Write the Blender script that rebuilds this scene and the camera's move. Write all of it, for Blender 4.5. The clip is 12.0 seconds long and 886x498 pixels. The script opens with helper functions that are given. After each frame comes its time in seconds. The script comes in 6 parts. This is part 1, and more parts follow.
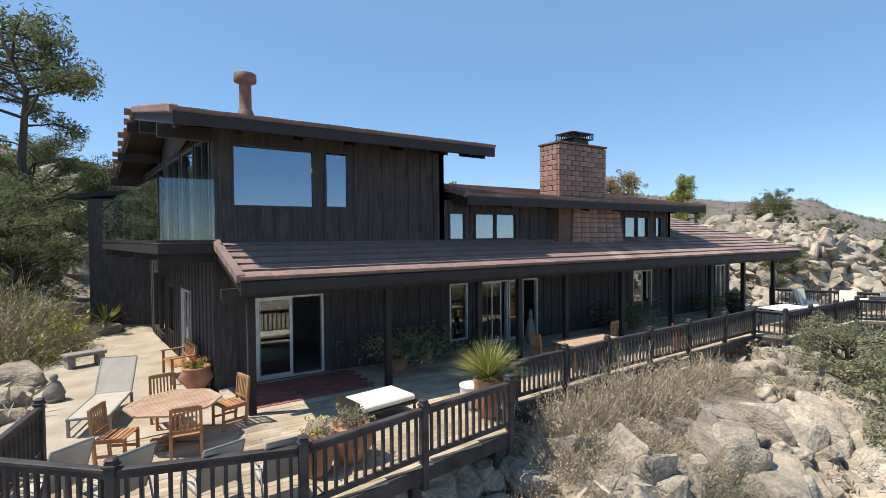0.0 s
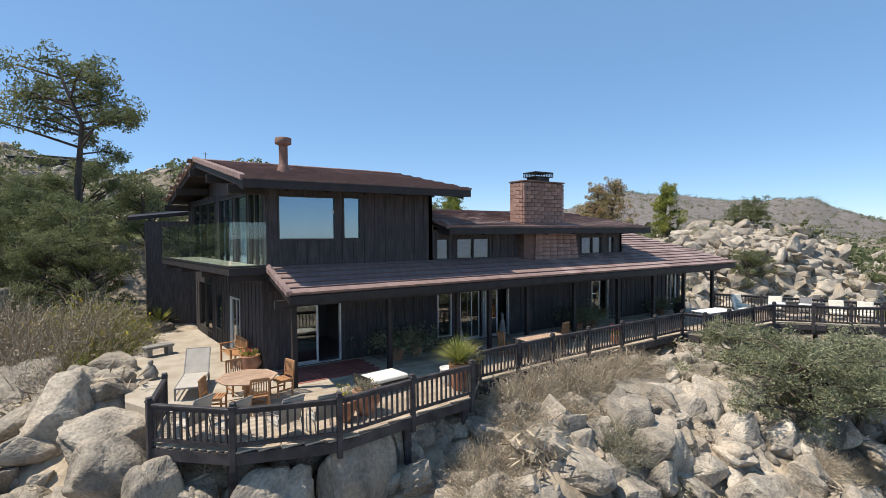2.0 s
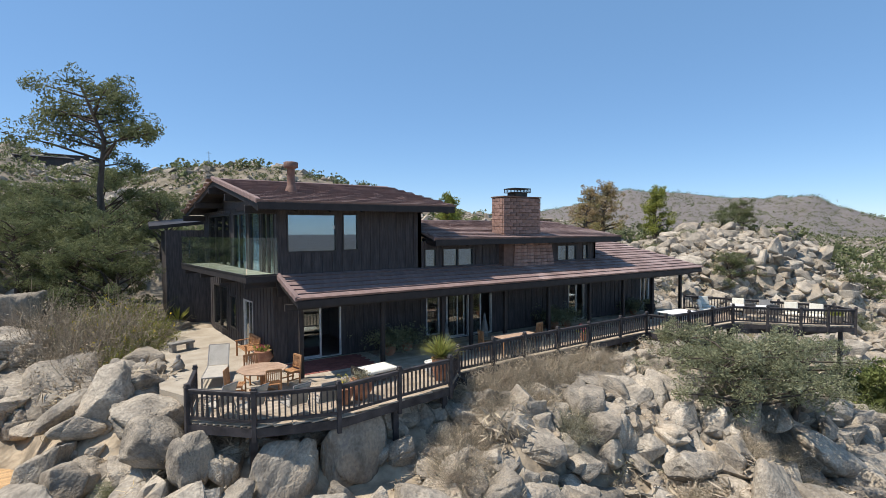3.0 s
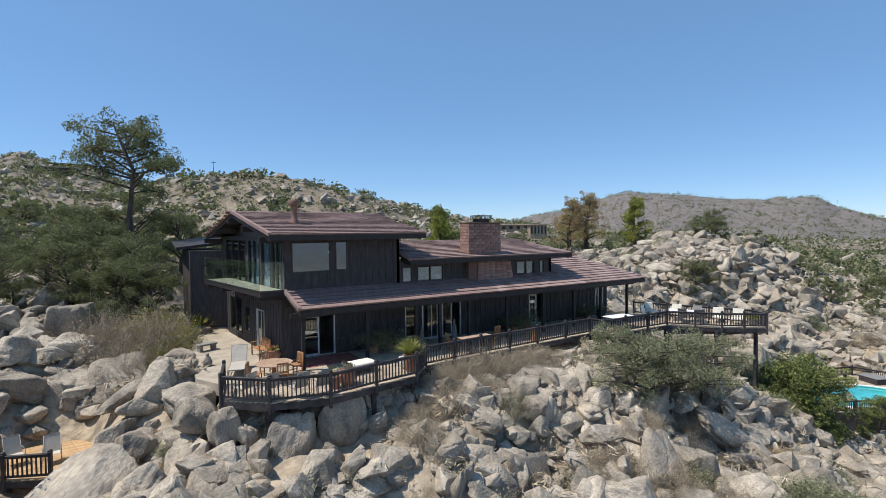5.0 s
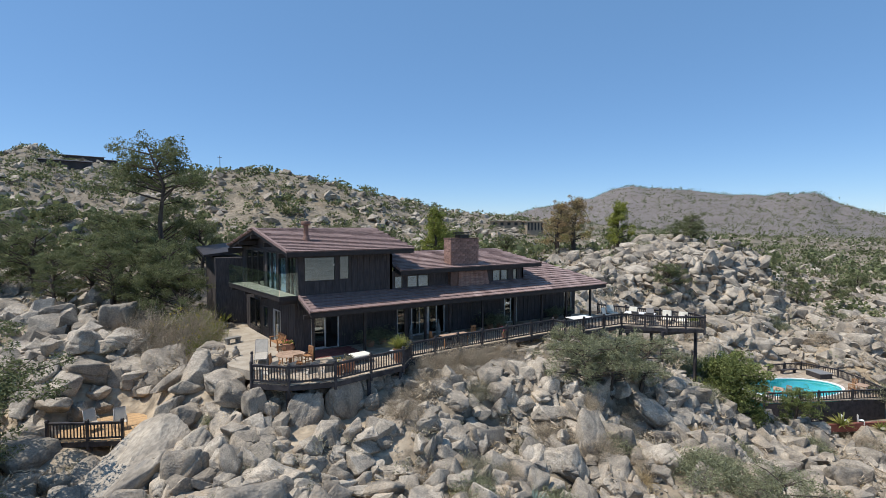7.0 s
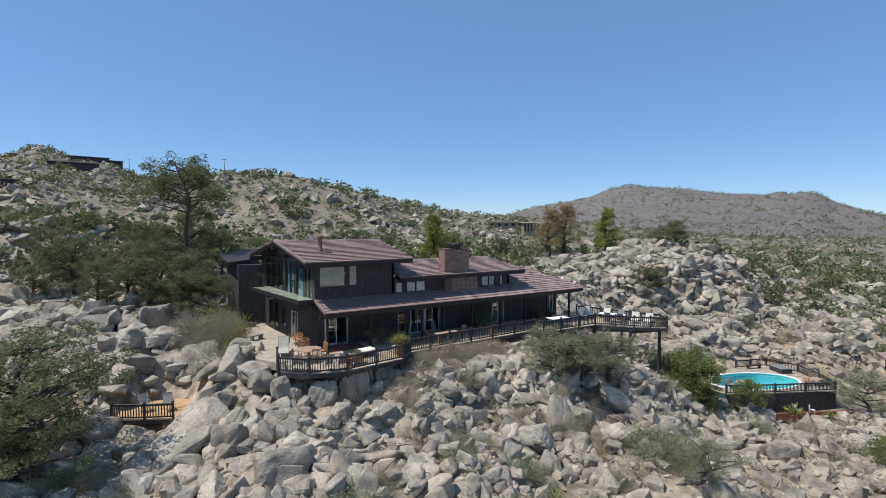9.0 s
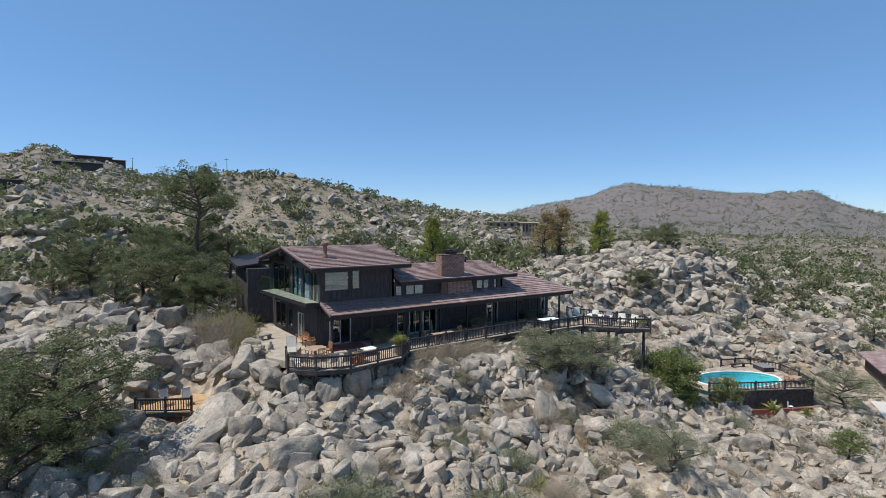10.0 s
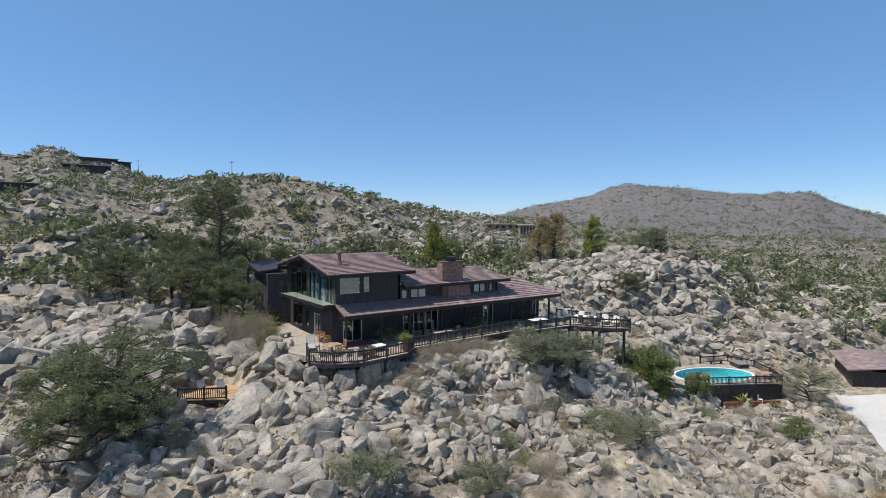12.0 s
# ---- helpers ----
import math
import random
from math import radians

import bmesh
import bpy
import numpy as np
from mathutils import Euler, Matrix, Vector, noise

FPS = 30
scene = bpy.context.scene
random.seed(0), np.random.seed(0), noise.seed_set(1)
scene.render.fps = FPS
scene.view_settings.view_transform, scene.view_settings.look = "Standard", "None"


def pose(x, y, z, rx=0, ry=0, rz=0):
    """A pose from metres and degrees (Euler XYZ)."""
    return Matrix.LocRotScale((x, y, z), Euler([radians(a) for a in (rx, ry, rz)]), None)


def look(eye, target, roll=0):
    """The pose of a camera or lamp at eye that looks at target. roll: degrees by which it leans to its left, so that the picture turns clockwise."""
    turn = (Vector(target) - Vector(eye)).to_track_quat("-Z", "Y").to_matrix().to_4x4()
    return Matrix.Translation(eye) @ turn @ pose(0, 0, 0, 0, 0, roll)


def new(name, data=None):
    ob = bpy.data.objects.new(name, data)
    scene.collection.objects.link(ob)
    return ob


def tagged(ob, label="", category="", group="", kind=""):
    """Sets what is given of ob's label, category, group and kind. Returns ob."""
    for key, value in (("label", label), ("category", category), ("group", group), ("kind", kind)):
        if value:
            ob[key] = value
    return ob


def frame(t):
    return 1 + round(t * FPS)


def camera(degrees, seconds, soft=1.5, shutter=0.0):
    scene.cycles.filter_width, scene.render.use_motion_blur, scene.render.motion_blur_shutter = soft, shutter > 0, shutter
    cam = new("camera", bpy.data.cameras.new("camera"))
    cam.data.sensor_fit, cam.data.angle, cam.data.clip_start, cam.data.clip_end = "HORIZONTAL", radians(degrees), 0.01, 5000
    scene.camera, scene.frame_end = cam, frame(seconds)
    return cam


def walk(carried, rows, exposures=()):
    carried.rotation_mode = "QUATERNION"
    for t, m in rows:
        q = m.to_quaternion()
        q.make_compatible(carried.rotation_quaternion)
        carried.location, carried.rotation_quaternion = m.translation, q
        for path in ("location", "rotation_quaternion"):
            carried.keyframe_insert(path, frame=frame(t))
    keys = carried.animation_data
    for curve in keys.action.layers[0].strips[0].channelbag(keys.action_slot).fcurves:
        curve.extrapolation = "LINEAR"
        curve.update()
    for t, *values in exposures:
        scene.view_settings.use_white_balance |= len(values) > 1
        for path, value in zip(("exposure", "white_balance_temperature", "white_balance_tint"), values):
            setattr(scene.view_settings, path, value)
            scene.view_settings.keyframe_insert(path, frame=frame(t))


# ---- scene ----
cam = camera(84.0, 12.0, soft=0.5)
PATH = [
    (0, (-2.209, -10.522, 3.613), (-1.11, -8.852, 3.563), -0.5),
    (0.5, (-2.679, -11.305, 3.78), (-1.579, -9.636, 3.728), -0.5),
    (1, (-3.205, -12.197, 3.991), (-2.105, -10.528, 3.933), -0.5),
    (1.5, (-3.724, -13.251, 4.249), (-2.627, -11.58, 4.188), -0.4),
    (2, (-4.205, -14.416, 4.499), (-3.109, -12.744, 4.438), -0.4),
    (2.5, (-4.666, -15.673, 4.782), (-3.573, -13.999, 4.716), -0.4),
    (3, (-5.113, -16.892, 5.101), (-4.022, -15.217, 5.027), -0.3),
    (5, (-6.611, -21.926, 6.089), (-5.526, -20.246, 6.027), -0.7),
    (5.5, (-7.028, -23.246, 6.587), (-5.946, -21.566, 6.507), -0.4),
    (6, (-7.48, -24.687, 6.94), (-6.401, -23.005, 6.858), -0.5),
    (6.5, (-8.023, -25.972, 7.24), (-6.947, -24.288, 7.154), -0.3),
    (7, (-8.612, -27.04, 7.603), (-7.536, -25.357, 7.507), -0.1),
    (9, (-11.008, -31.505, 8.745), (-9.931, -29.822, 8.641), 0.0),
    (9.5, (-11.603, -32.67, 9.142), (-10.527, -30.988, 9.033), 0.0),
    (10, (-12.143, -33.824, 9.516), (-11.068, -32.141, 9.404), 0.1),
    (10.5, (-12.75, -34.861, 9.856), (-11.675, -33.179, 9.74), 0.1),
    (11, (-13.443, -35.875, 10.184), (-12.367, -34.193, 10.066), 0.2),
    (11.5, (-14.159, -36.907, 10.434), (-13.085, -35.224, 10.316), 0.2),
    (12, (-14.836, -37.853, 10.562), (-13.76, -36.171, 10.448), 0.2),
]
walk(cam, [(t, look(eye, target, roll)) for t, eye, target, roll in PATH], [(0, 0.34, 6950, 11), (3, 0.15, 6650, 11), (6, -0.02, 6400, 11), (12, -0.12, 6200, 11)])

# ---- light ----
SUN = Vector((-0.5, 0.2, 1.0)).normalized()
world = bpy.data.worlds.new("sky")
scene.world = world
world.use_nodes = True
_sky = world.node_tree.nodes.new("ShaderNodeTexSky")
_sky.sky_type, _sky.sun_disc = "NISHITA", False
_sky.sun_elevation, _sky.sun_rotation = math.asin(SUN.z), math.atan2(SUN.x, SUN.y)
_sky.altitude, _sky.air_density, _sky.dust_density, _sky.ozone_density = 1500, 0.85, 0.35, 3.0
_hue = world.node_tree.nodes.new("ShaderNodeHueSaturation")
_hue.inputs["Saturation"].default_value = 1.1
world.node_tree.links.new(_sky.outputs[0], _hue.inputs["Color"])
_veil = world.node_tree.nodes.new("ShaderNodeMixRGB")
_veil.inputs[0].default_value, _veil.inputs[2].default_value = 0.42, (1.55, 3.18, 5.45, 1)
world.node_tree.links.new(_hue.outputs[0], _veil.inputs[1])
world.node_tree.links.new(_veil.outputs[0], world.node_tree.nodes["Background"].inputs[0])
world.node_tree.nodes["Background"].inputs[1].default_value = 0.148
_sun = new("sun", bpy.data.lights.new("sun", "SUN"))
_sun.data.energy, _sun.data.angle, _sun.data.color = 5.0, radians(0.53), (1.0, 0.945, 0.85)
_sun.matrix_world = look((0, 0, 60), Vector((0, 0, 60)) - SUN)

# ---- materials ----


def material(name, colors, rough=0.8, scale=6.0, fine=60.0, bump=0.3, metal=0.0, vary=0.12, depth=0.01, stretch=(1, 1, 1), spec=0.4, coords="Object", grain=(0.78, 1.2), through_light=0.0):
    """A surface with colour variation at two scales, fine relief and a shift from piece to piece."""
    m = bpy.data.materials.new(name)
    m.use_nodes = True
    n, l = m.node_tree.nodes, m.node_tree.links
    out = n["Principled BSDF"]
    co = n.new("ShaderNodeTexCoord")
    mp = n.new("ShaderNodeMapping")
    mp.inputs["Scale"].default_value = stretch
    l.new(co.outputs[coords], mp.inputs[0])
    big, small = n.new("ShaderNodeTexNoise"), n.new("ShaderNodeTexNoise")
    big.inputs["Scale"].default_value, big.inputs["Detail"].default_value = scale, 6
    small.inputs["Scale"].default_value, small.inputs["Detail"].default_value = fine, 4
    l.new(mp.outputs[0], big.inputs[0])
    l.new(mp.outputs[0], small.inputs[0])
    ramp = n.new("ShaderNodeValToRGB")
    els = ramp.color_ramp.elements
    while len(els) < len(colors):
        els.new(0.5)
    for k, c in enumerate(colors):
        els[k].position = 0.3 + 0.4 * k / max(1, len(colors) - 1)
        els[k].color = (*c, 1)
    l.new(big.outputs[0], ramp.inputs[0])
    info, geo = n.new("ShaderNodeObjectInfo"), n.new("ShaderNodeNewGeometry")
    add = n.new("ShaderNodeMath")
    add.operation = "ADD"
    l.new(info.outputs["Random"], add.inputs[0])
    l.new(geo.outputs["Random Per Island"], add.inputs[1])
    wrap = n.new("ShaderNodeMath")
    wrap.operation = "FRACT"
    l.new(add.outputs[0], wrap.inputs[0])
    sm = n.new("ShaderNodeMath")
    sm.operation = "MULTIPLY_ADD"
    sm.inputs[1].default_value, sm.inputs[2].default_value = 2 * vary, 1 - vary
    l.new(wrap.outputs[0], sm.inputs[0])
    fs = n.new("ShaderNodeMapRange")
    fs.inputs["From Min"].default_value, fs.inputs["From Max"].default_value = 0.3, 0.7
    fs.inputs["To Min"].default_value, fs.inputs["To Max"].default_value = grain
    l.new(small.outputs[0], fs.inputs[0])
    mul = n.new("ShaderNodeMath")
    mul.operation = "MULTIPLY"
    l.new(sm.outputs[0], mul.inputs[0])
    l.new(fs.outputs[0], mul.inputs[1])
    hsv = n.new("ShaderNodeHueSaturation")
    l.new(ramp.outputs[0], hsv.inputs["Color"])
    l.new(mul.outputs[0], hsv.inputs["Value"])
    l.new(hsv.outputs[0], out.inputs["Base Color"])
    bp = n.new("ShaderNodeBump")
    bp.inputs["Strength"].default_value, bp.inputs["Distance"].default_value = bump, depth
    l.new(small.outputs[0], bp.inputs["Height"])
    l.new(bp.outputs[0], out.inputs["Normal"])
    out.inputs["Roughness"].default_value, out.inputs["Metallic"].default_value = rough, metal
    out.inputs["Specular IOR Level"].default_value = spec
    if through_light:
        thin, both = n.new("ShaderNodeBsdfTranslucent"), n.new("ShaderNodeMixShader")
        both.inputs[0].default_value = through_light
        l.new(hsv.outputs[0], thin.inputs[0])
        l.new(out.outputs[0], both.inputs[1])
        l.new(thin.outputs[0], both.inputs[2])
        l.new(both.outputs[0], n["Material Output"].inputs[0])
    return m


def glass(name, tint, gloss, rough=0.02, sheen=(1, 1, 1)):
    """A thin pane: clear with a tint, and a mirror layer on it that grows towards grazing sight."""
    m = bpy.data.materials.new(name)
    m.use_nodes = True
    n, l = m.node_tree.nodes, m.node_tree.links
    n.remove(n["Principled BSDF"])
    clear, shine, mix, lw = n.new("ShaderNodeBsdfTransparent"), n.new("ShaderNodeBsdfGlossy"), n.new("ShaderNodeMixShader"), n.new("ShaderNodeLayerWeight")
    clear.inputs[0].default_value = (*tint, 1)
    shine.inputs["Roughness"].default_value = rough
    shine.inputs["Color"].default_value = (*sheen, 1)
    lw.inputs["Blend"].default_value = 0.5
    steep, amount = n.new("ShaderNodeMath"), n.new("ShaderNodeMath")
    steep.operation, amount.operation = "POWER", "MULTIPLY_ADD"
    steep.inputs[1].default_value = 5.0
    amount.inputs[1].default_value, amount.inputs[2].default_value = 1.0 - gloss, gloss
    l.new(lw.outputs["Facing"], steep.inputs[0])
    l.new(steep.outputs[0], amount.inputs[0])
    l.new(amount.outputs[0], mix.inputs[0])
    l.new(clear.outputs[0], mix.inputs[1])
    l.new(shine.outputs[0], mix.inputs[2])
    l.new(mix.outputs[0], n["Material Output"].inputs[0])
    return m


M_WALL = material("stained_boards", [(0.04, 0.034, 0.034), (0.063, 0.054, 0.054), (0.095, 0.08, 0.077)], 0.75, 2.5, 40, 0.4, stretch=(6, 6, 0.7))
M_TRIM = material("stained_timber", [(0.016, 0.013, 0.013), (0.035, 0.028, 0.027)], 0.6, 3, 50, 0.4)
M_RAIL = material("weathered_dark_rail", [(0.022, 0.019, 0.021), (0.05, 0.044, 0.046), (0.075, 0.065, 0.066)], 0.6, 3, 60, 0.4)
M_TILE = material("concrete_roof_tile", [(0.185, 0.124, 0.112), (0.27, 0.188, 0.17), (0.36, 0.265, 0.24)], 0.85, 1.3, 50, 0.5, vary=0.1)
M_BRICK = material("slump_block", [(0.2, 0.12, 0.095), (0.29, 0.18, 0.145), (0.36, 0.245, 0.2)], 0.9, 3, 45, 0.6, vary=0.2)
M_MORTAR = material("mortar", [(0.13, 0.08, 0.062), (0.2, 0.125, 0.1)], 0.95, 4, 60, 0.5)
M_FLUE = material("painted_flue", [(0.16, 0.09, 0.07), (0.26, 0.15, 0.11)], 0.7, 6, 40, 0.2)
M_METAL = material("dark_metal", [(0.03, 0.03, 0.03), (0.06, 0.055, 0.05)], 0.5, 8, 60, 0.2, metal=0.5)
M_ALU = material("aluminium_frame", [(0.55, 0.55, 0.54), (0.68, 0.68, 0.67)], 0.4, 5, 40, 0.1, metal=0.3)
M_DARKFRAME = material("bronze_frame", [(0.03, 0.026, 0.024), (0.05, 0.045, 0.04)], 0.45, 5, 40, 0.1)
# blue sheen paints in the hazy blue distance; the ground mirrored here is tan
M_PANE = glass("window_glass", (0.6, 0.7, 0.76), 0.26, sheen=(0.72, 0.87, 1.0))
M_DOORPANE = glass("door_glass", (0.62, 0.68, 0.68), 0.12)
M_RAILGLASS = glass("balcony_glass", (0.78, 0.92, 0.93), 0.07)
M_ROOM = material("room_plaster", [(0.25, 0.22, 0.2), (0.32, 0.29, 0.26)], 0.9, 2, 30, 0.1)
# side-window curtains, and bluish white in place of sky reflected in the clerestory
M_SKY_BLIND = material("pale_sky_blind", [(0.66, 0.7, 0.74), (0.76, 0.79, 0.82)], 0.9, 3, 60, 0.3, stretch=(8, 8, 0.5))
M_DECK = material("deck_board", [(0.29, 0.225, 0.16), (0.39, 0.315, 0.235), (0.47, 0.39, 0.3)], 0.8, 1.6, 40, 0.4, vary=0.2)
M_DECKNEW = material("new_deck_board", [(0.4, 0.25, 0.12), (0.52, 0.34, 0.18)], 0.75, 1.6, 40, 0.4, vary=0.18)
M_PATIO = material("concrete_patio", [(0.33, 0.275, 0.21), (0.43, 0.37, 0.29), (0.5, 0.44, 0.36)], 0.9, 1.2, 40, 0.3)
M_REDBRICK = material("red_porch_brick", [(0.24, 0.08, 0.065), (0.34, 0.12, 0.095)], 0.8, 4, 50, 0.4, vary=0.2)
M_WHITE = material("white_paint", [(0.72, 0.71, 0.68), (0.82, 0.81, 0.78)], 0.6, 4, 40, 0.15)
M_CREAM = material("cream_cushion", [(0.7, 0.66, 0.55), (0.8, 0.76, 0.66)], 0.9, 3, 80, 0.2)
M_TEAK = material("teak", [(0.26, 0.12, 0.05), (0.38, 0.19, 0.085), (0.46, 0.25, 0.12)], 0.55, 5, 60, 0.3, vary=0.15)
M_TEAKGREY = material("sunbleached_teak", [(0.36, 0.23, 0.15), (0.48, 0.33, 0.23)], 0.7, 5, 60, 0.3, vary=0.12)
M_SLING = material("taupe_sling", [(0.44, 0.4, 0.34), (0.54, 0.49, 0.42)], 0.8, 3, 150, 0.2)
M_FRAME = material("grey_tube", [(0.22, 0.21, 0.2), (0.32, 0.3, 0.28)], 0.5, 6, 60, 0.1, metal=0.3)
M_TERRA = material("terracotta", [(0.3, 0.13, 0.075), (0.42, 0.2, 0.12), (0.5, 0.28, 0.18)], 0.85, 3, 50, 0.3)
M_STATUE = material("grey_cast_stone", [(0.2, 0.19, 0.17), (0.32, 0.3, 0.27)], 0.9, 8, 60, 0.4)
M_BARK = material("bark", [(0.05, 0.038, 0.03), (0.12, 0.095, 0.075)], 0.95, 3, 30, 0.7, stretch=(3, 3, 0.6))
M_PINE = material("pinyon_needles", [(0.1, 0.115, 0.052), (0.16, 0.178, 0.082), (0.24, 0.25, 0.125)], 0.7, 0.8, 12, 0.1, vary=0.35, spec=0.2, through_light=0.35)
M_OAK = material("scrub_oak_leaves", [(0.17, 0.18, 0.1), (0.25, 0.258, 0.15), (0.33, 0.33, 0.21)], 0.65, 0.8, 12, 0.1, vary=0.35, spec=0.25, through_light=0.35)
M_LIME = material("bright_cypress", [(0.16, 0.18, 0.04), (0.25, 0.27, 0.06), (0.34, 0.34, 0.09)], 0.7, 0.8, 12, 0.1, vary=0.35, spec=0.2, through_light=0.35)
M_BUSH = material("green_bush", [(0.12, 0.145, 0.045), (0.18, 0.21, 0.07), (0.25, 0.27, 0.1)], 0.7, 0.8, 12, 0.1, vary=0.35, spec=0.2, through_light=0.35)
M_RUST = material("browning_cypress", [(0.3, 0.2, 0.11), (0.36, 0.27, 0.14), (0.3, 0.29, 0.1)], 0.8, 0.8, 12, 0.1, vary=0.3, spec=0.2, through_light=0.35)
M_TWIG = material("dry_twigs", [(0.25, 0.2, 0.15), (0.4, 0.33, 0.24), (0.53, 0.44, 0.32)], 0.9, 0.9, 12, 0.1, vary=0.3, spec=0.1)
M_TAN = material("straw_grass", [(0.45, 0.34, 0.19), (0.6, 0.48, 0.29)], 0.9, 0.9, 12, 0.1, vary=0.3, spec=0.1, through_light=0.35)
M_SAGE = material("grey_sage", [(0.2, 0.19, 0.13), (0.29, 0.27, 0.19), (0.36, 0.33, 0.24)], 0.85, 0.9, 12, 0.1, vary=0.3, spec=0.1, through_light=0.35)
M_YELLOW = material("yellow_flowers", [(0.55, 0.4, 0.03), (0.7, 0.55, 0.06)], 0.7, 3, 30, 0.1)
M_PINK = material("pink_flowers", [(0.6, 0.05, 0.1), (0.7, 0.12, 0.2)], 0.7, 3, 30, 0.1)
M_YUCCA = material("yucca_blades", [(0.17, 0.2, 0.05), (0.3, 0.31, 0.085), (0.44, 0.39, 0.12)], 0.55, 2, 12, 0.1, vary=0.3, through_light=0.35)
M_AGAVE = material("blue_agave", [(0.12, 0.17, 0.14), (0.2, 0.26, 0.22)], 0.6, 2, 12, 0.1, vary=0.2)
M_POOL = material("pool_plaster", [(0.12, 0.62, 0.62), (0.16, 0.68, 0.68)], 0.6, 1, 12, 0.1)
M_DRIVE = material("pale_concrete_drive", [(0.5, 0.46, 0.4), (0.6, 0.56, 0.5)], 0.9, 0.4, 12, 0.2)


def rock_material():
    """Pale granite with grey weathering, rusty stains and dark lichen specks."""
    m = material("granite", [(0.2, 0.172, 0.14), (0.31, 0.268, 0.215), (0.415, 0.36, 0.288), (0.52, 0.455, 0.37)], 0.92, 1.1, 11, 1.0, vary=0.26, depth=0.05, spec=0.2, grain=(0.72, 1.2))
    n, l = m.node_tree.nodes, m.node_tree.links
    out = n["Principled BSDF"]
    base = out.inputs["Base Color"].links[0].from_socket
    co = n.new("ShaderNodeTexCoord")
    for scale, lo, hi, amount, tint in ((0.55, 0.52, 0.68, 0.55, (0.36, 0.26, 0.165)), (2.3, 0.55, 0.66, 0.6, (0.19, 0.18, 0.165)), (17.0, 0.6, 0.68, 0.65, (0.12, 0.11, 0.1))):
        t, r, x = n.new("ShaderNodeTexNoise"), n.new("ShaderNodeMapRange"), n.new("ShaderNodeMixRGB")
        t.inputs["Scale"].default_value, t.inputs["Detail"].default_value, t.inputs["Roughness"].default_value = scale, 7, 0.65
        l.new(co.outputs["Object"], t.inputs[0])
        r.inputs["From Min"].default_value, r.inputs["From Max"].default_value = lo, hi
        r.inputs["To Max"].default_value = amount
        l.new(t.outputs[0], r.inputs[0])
        l.new(r.outputs[0], x.inputs[0])
        l.new(base, x.inputs[1])
        x.inputs[2].default_value = (*tint, 1)
        base = x.outputs[0]
    l.new(base, out.inputs["Base Color"])
    return m


M_ROCK = rock_material()


def ground_material():
    m = material("sandy_ground", [(0.17, 0.14, 0.1), (0.27, 0.22, 0.16), (0.37, 0.305, 0.225), (0.3, 0.225, 0.14)], 0.95, 0.11, 1.5, 1.0, depth=0.25, grain=(0.5, 1.45))
    n, l = m.node_tree.nodes, m.node_tree.links
    out = n["Principled BSDF"]
    base = out.inputs["Base Color"].links[0].from_socket
    co = n.new("ShaderNodeTexCoord")
    # scattered scrub and pale stones of the far country
    vor = n.new("ShaderNodeTexVoronoi")
    vor.inputs["Scale"].default_value = 0.24
    l.new(co.outputs["Object"], vor.inputs[0])
    spot = n.new("ShaderNodeMapRange")
    spot.inputs["From Min"].default_value, spot.inputs["From Max"].default_value = 0.18, 0.42
    spot.inputs["To Min"].default_value, spot.inputs["To Max"].default_value = 1, 0
    l.new(vor.outputs["Distance"], spot.inputs[0])
    far = n.new("ShaderNodeVectorMath")
    far.operation = "DISTANCE"
    far.inputs[1].default_value = (10, 0, 0)
    l.new(co.outputs["Object"], far.inputs[0])
    reach = n.new("ShaderNodeMapRange")
    reach.inputs["From Min"].default_value, reach.inputs["From Max"].default_value = 45, 160
    l.new(far.outputs["Value"], reach.inputs[0])
    patch = n.new("ShaderNodeTexNoise")
    patch.inputs["Scale"].default_value, patch.inputs["Detail"].default_value = 0.02, 5
    l.new(co.outputs["Object"], patch.inputs[0])
    a, b = n.new("ShaderNodeMath"), n.new("ShaderNodeMath")
    a.operation = b.operation = "MULTIPLY"
    l.new(spot.outputs[0], a.inputs[0])
    l.new(reach.outputs[0], a.inputs[1])
    mr = n.new("ShaderNodeMapRange")
    mr.inputs["From Min"].default_value, mr.inputs["From Max"].default_value = 0.35, 0.6
    mr.inputs["To Min"].default_value, mr.inputs["To Max"].default_value = 0.45, 1.0
    l.new(patch.outputs[0], mr.inputs[0])
    l.new(a.outputs[0], b.inputs[0])
    l.new(mr.outputs[0], b.inputs[1])
    cover = n.new("ShaderNodeMixRGB")
    part_of = n.new("ShaderNodeMath")
    part_of.operation = "MULTIPLY"
    part_of.inputs[1].default_value = 0.8
    l.new(reach.outputs[0], part_of.inputs[0])
    l.new(part_of.outputs[0], cover.inputs[0])
    l.new(base, cover.inputs[1])
    cover.inputs[2].default_value = (0.15, 0.126, 0.092, 1)
    base = cover.outputs[0]
    # bare mountain rock beyond 500 m; its cooler grey carries some painted haze
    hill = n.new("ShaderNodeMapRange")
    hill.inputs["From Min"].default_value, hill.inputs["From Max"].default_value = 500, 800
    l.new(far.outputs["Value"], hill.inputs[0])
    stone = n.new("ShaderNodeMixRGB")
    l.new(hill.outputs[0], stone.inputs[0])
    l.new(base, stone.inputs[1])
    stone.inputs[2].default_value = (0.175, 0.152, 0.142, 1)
    mix = n.new("ShaderNodeMixRGB")
    l.new(b.outputs[0], mix.inputs[0])
    l.new(stone.outputs[0], mix.inputs[1])
    mix.inputs[2].default_value = (0.05, 0.055, 0.03, 1)
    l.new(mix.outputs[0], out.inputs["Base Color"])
    return m


M_GROUND = ground_material()

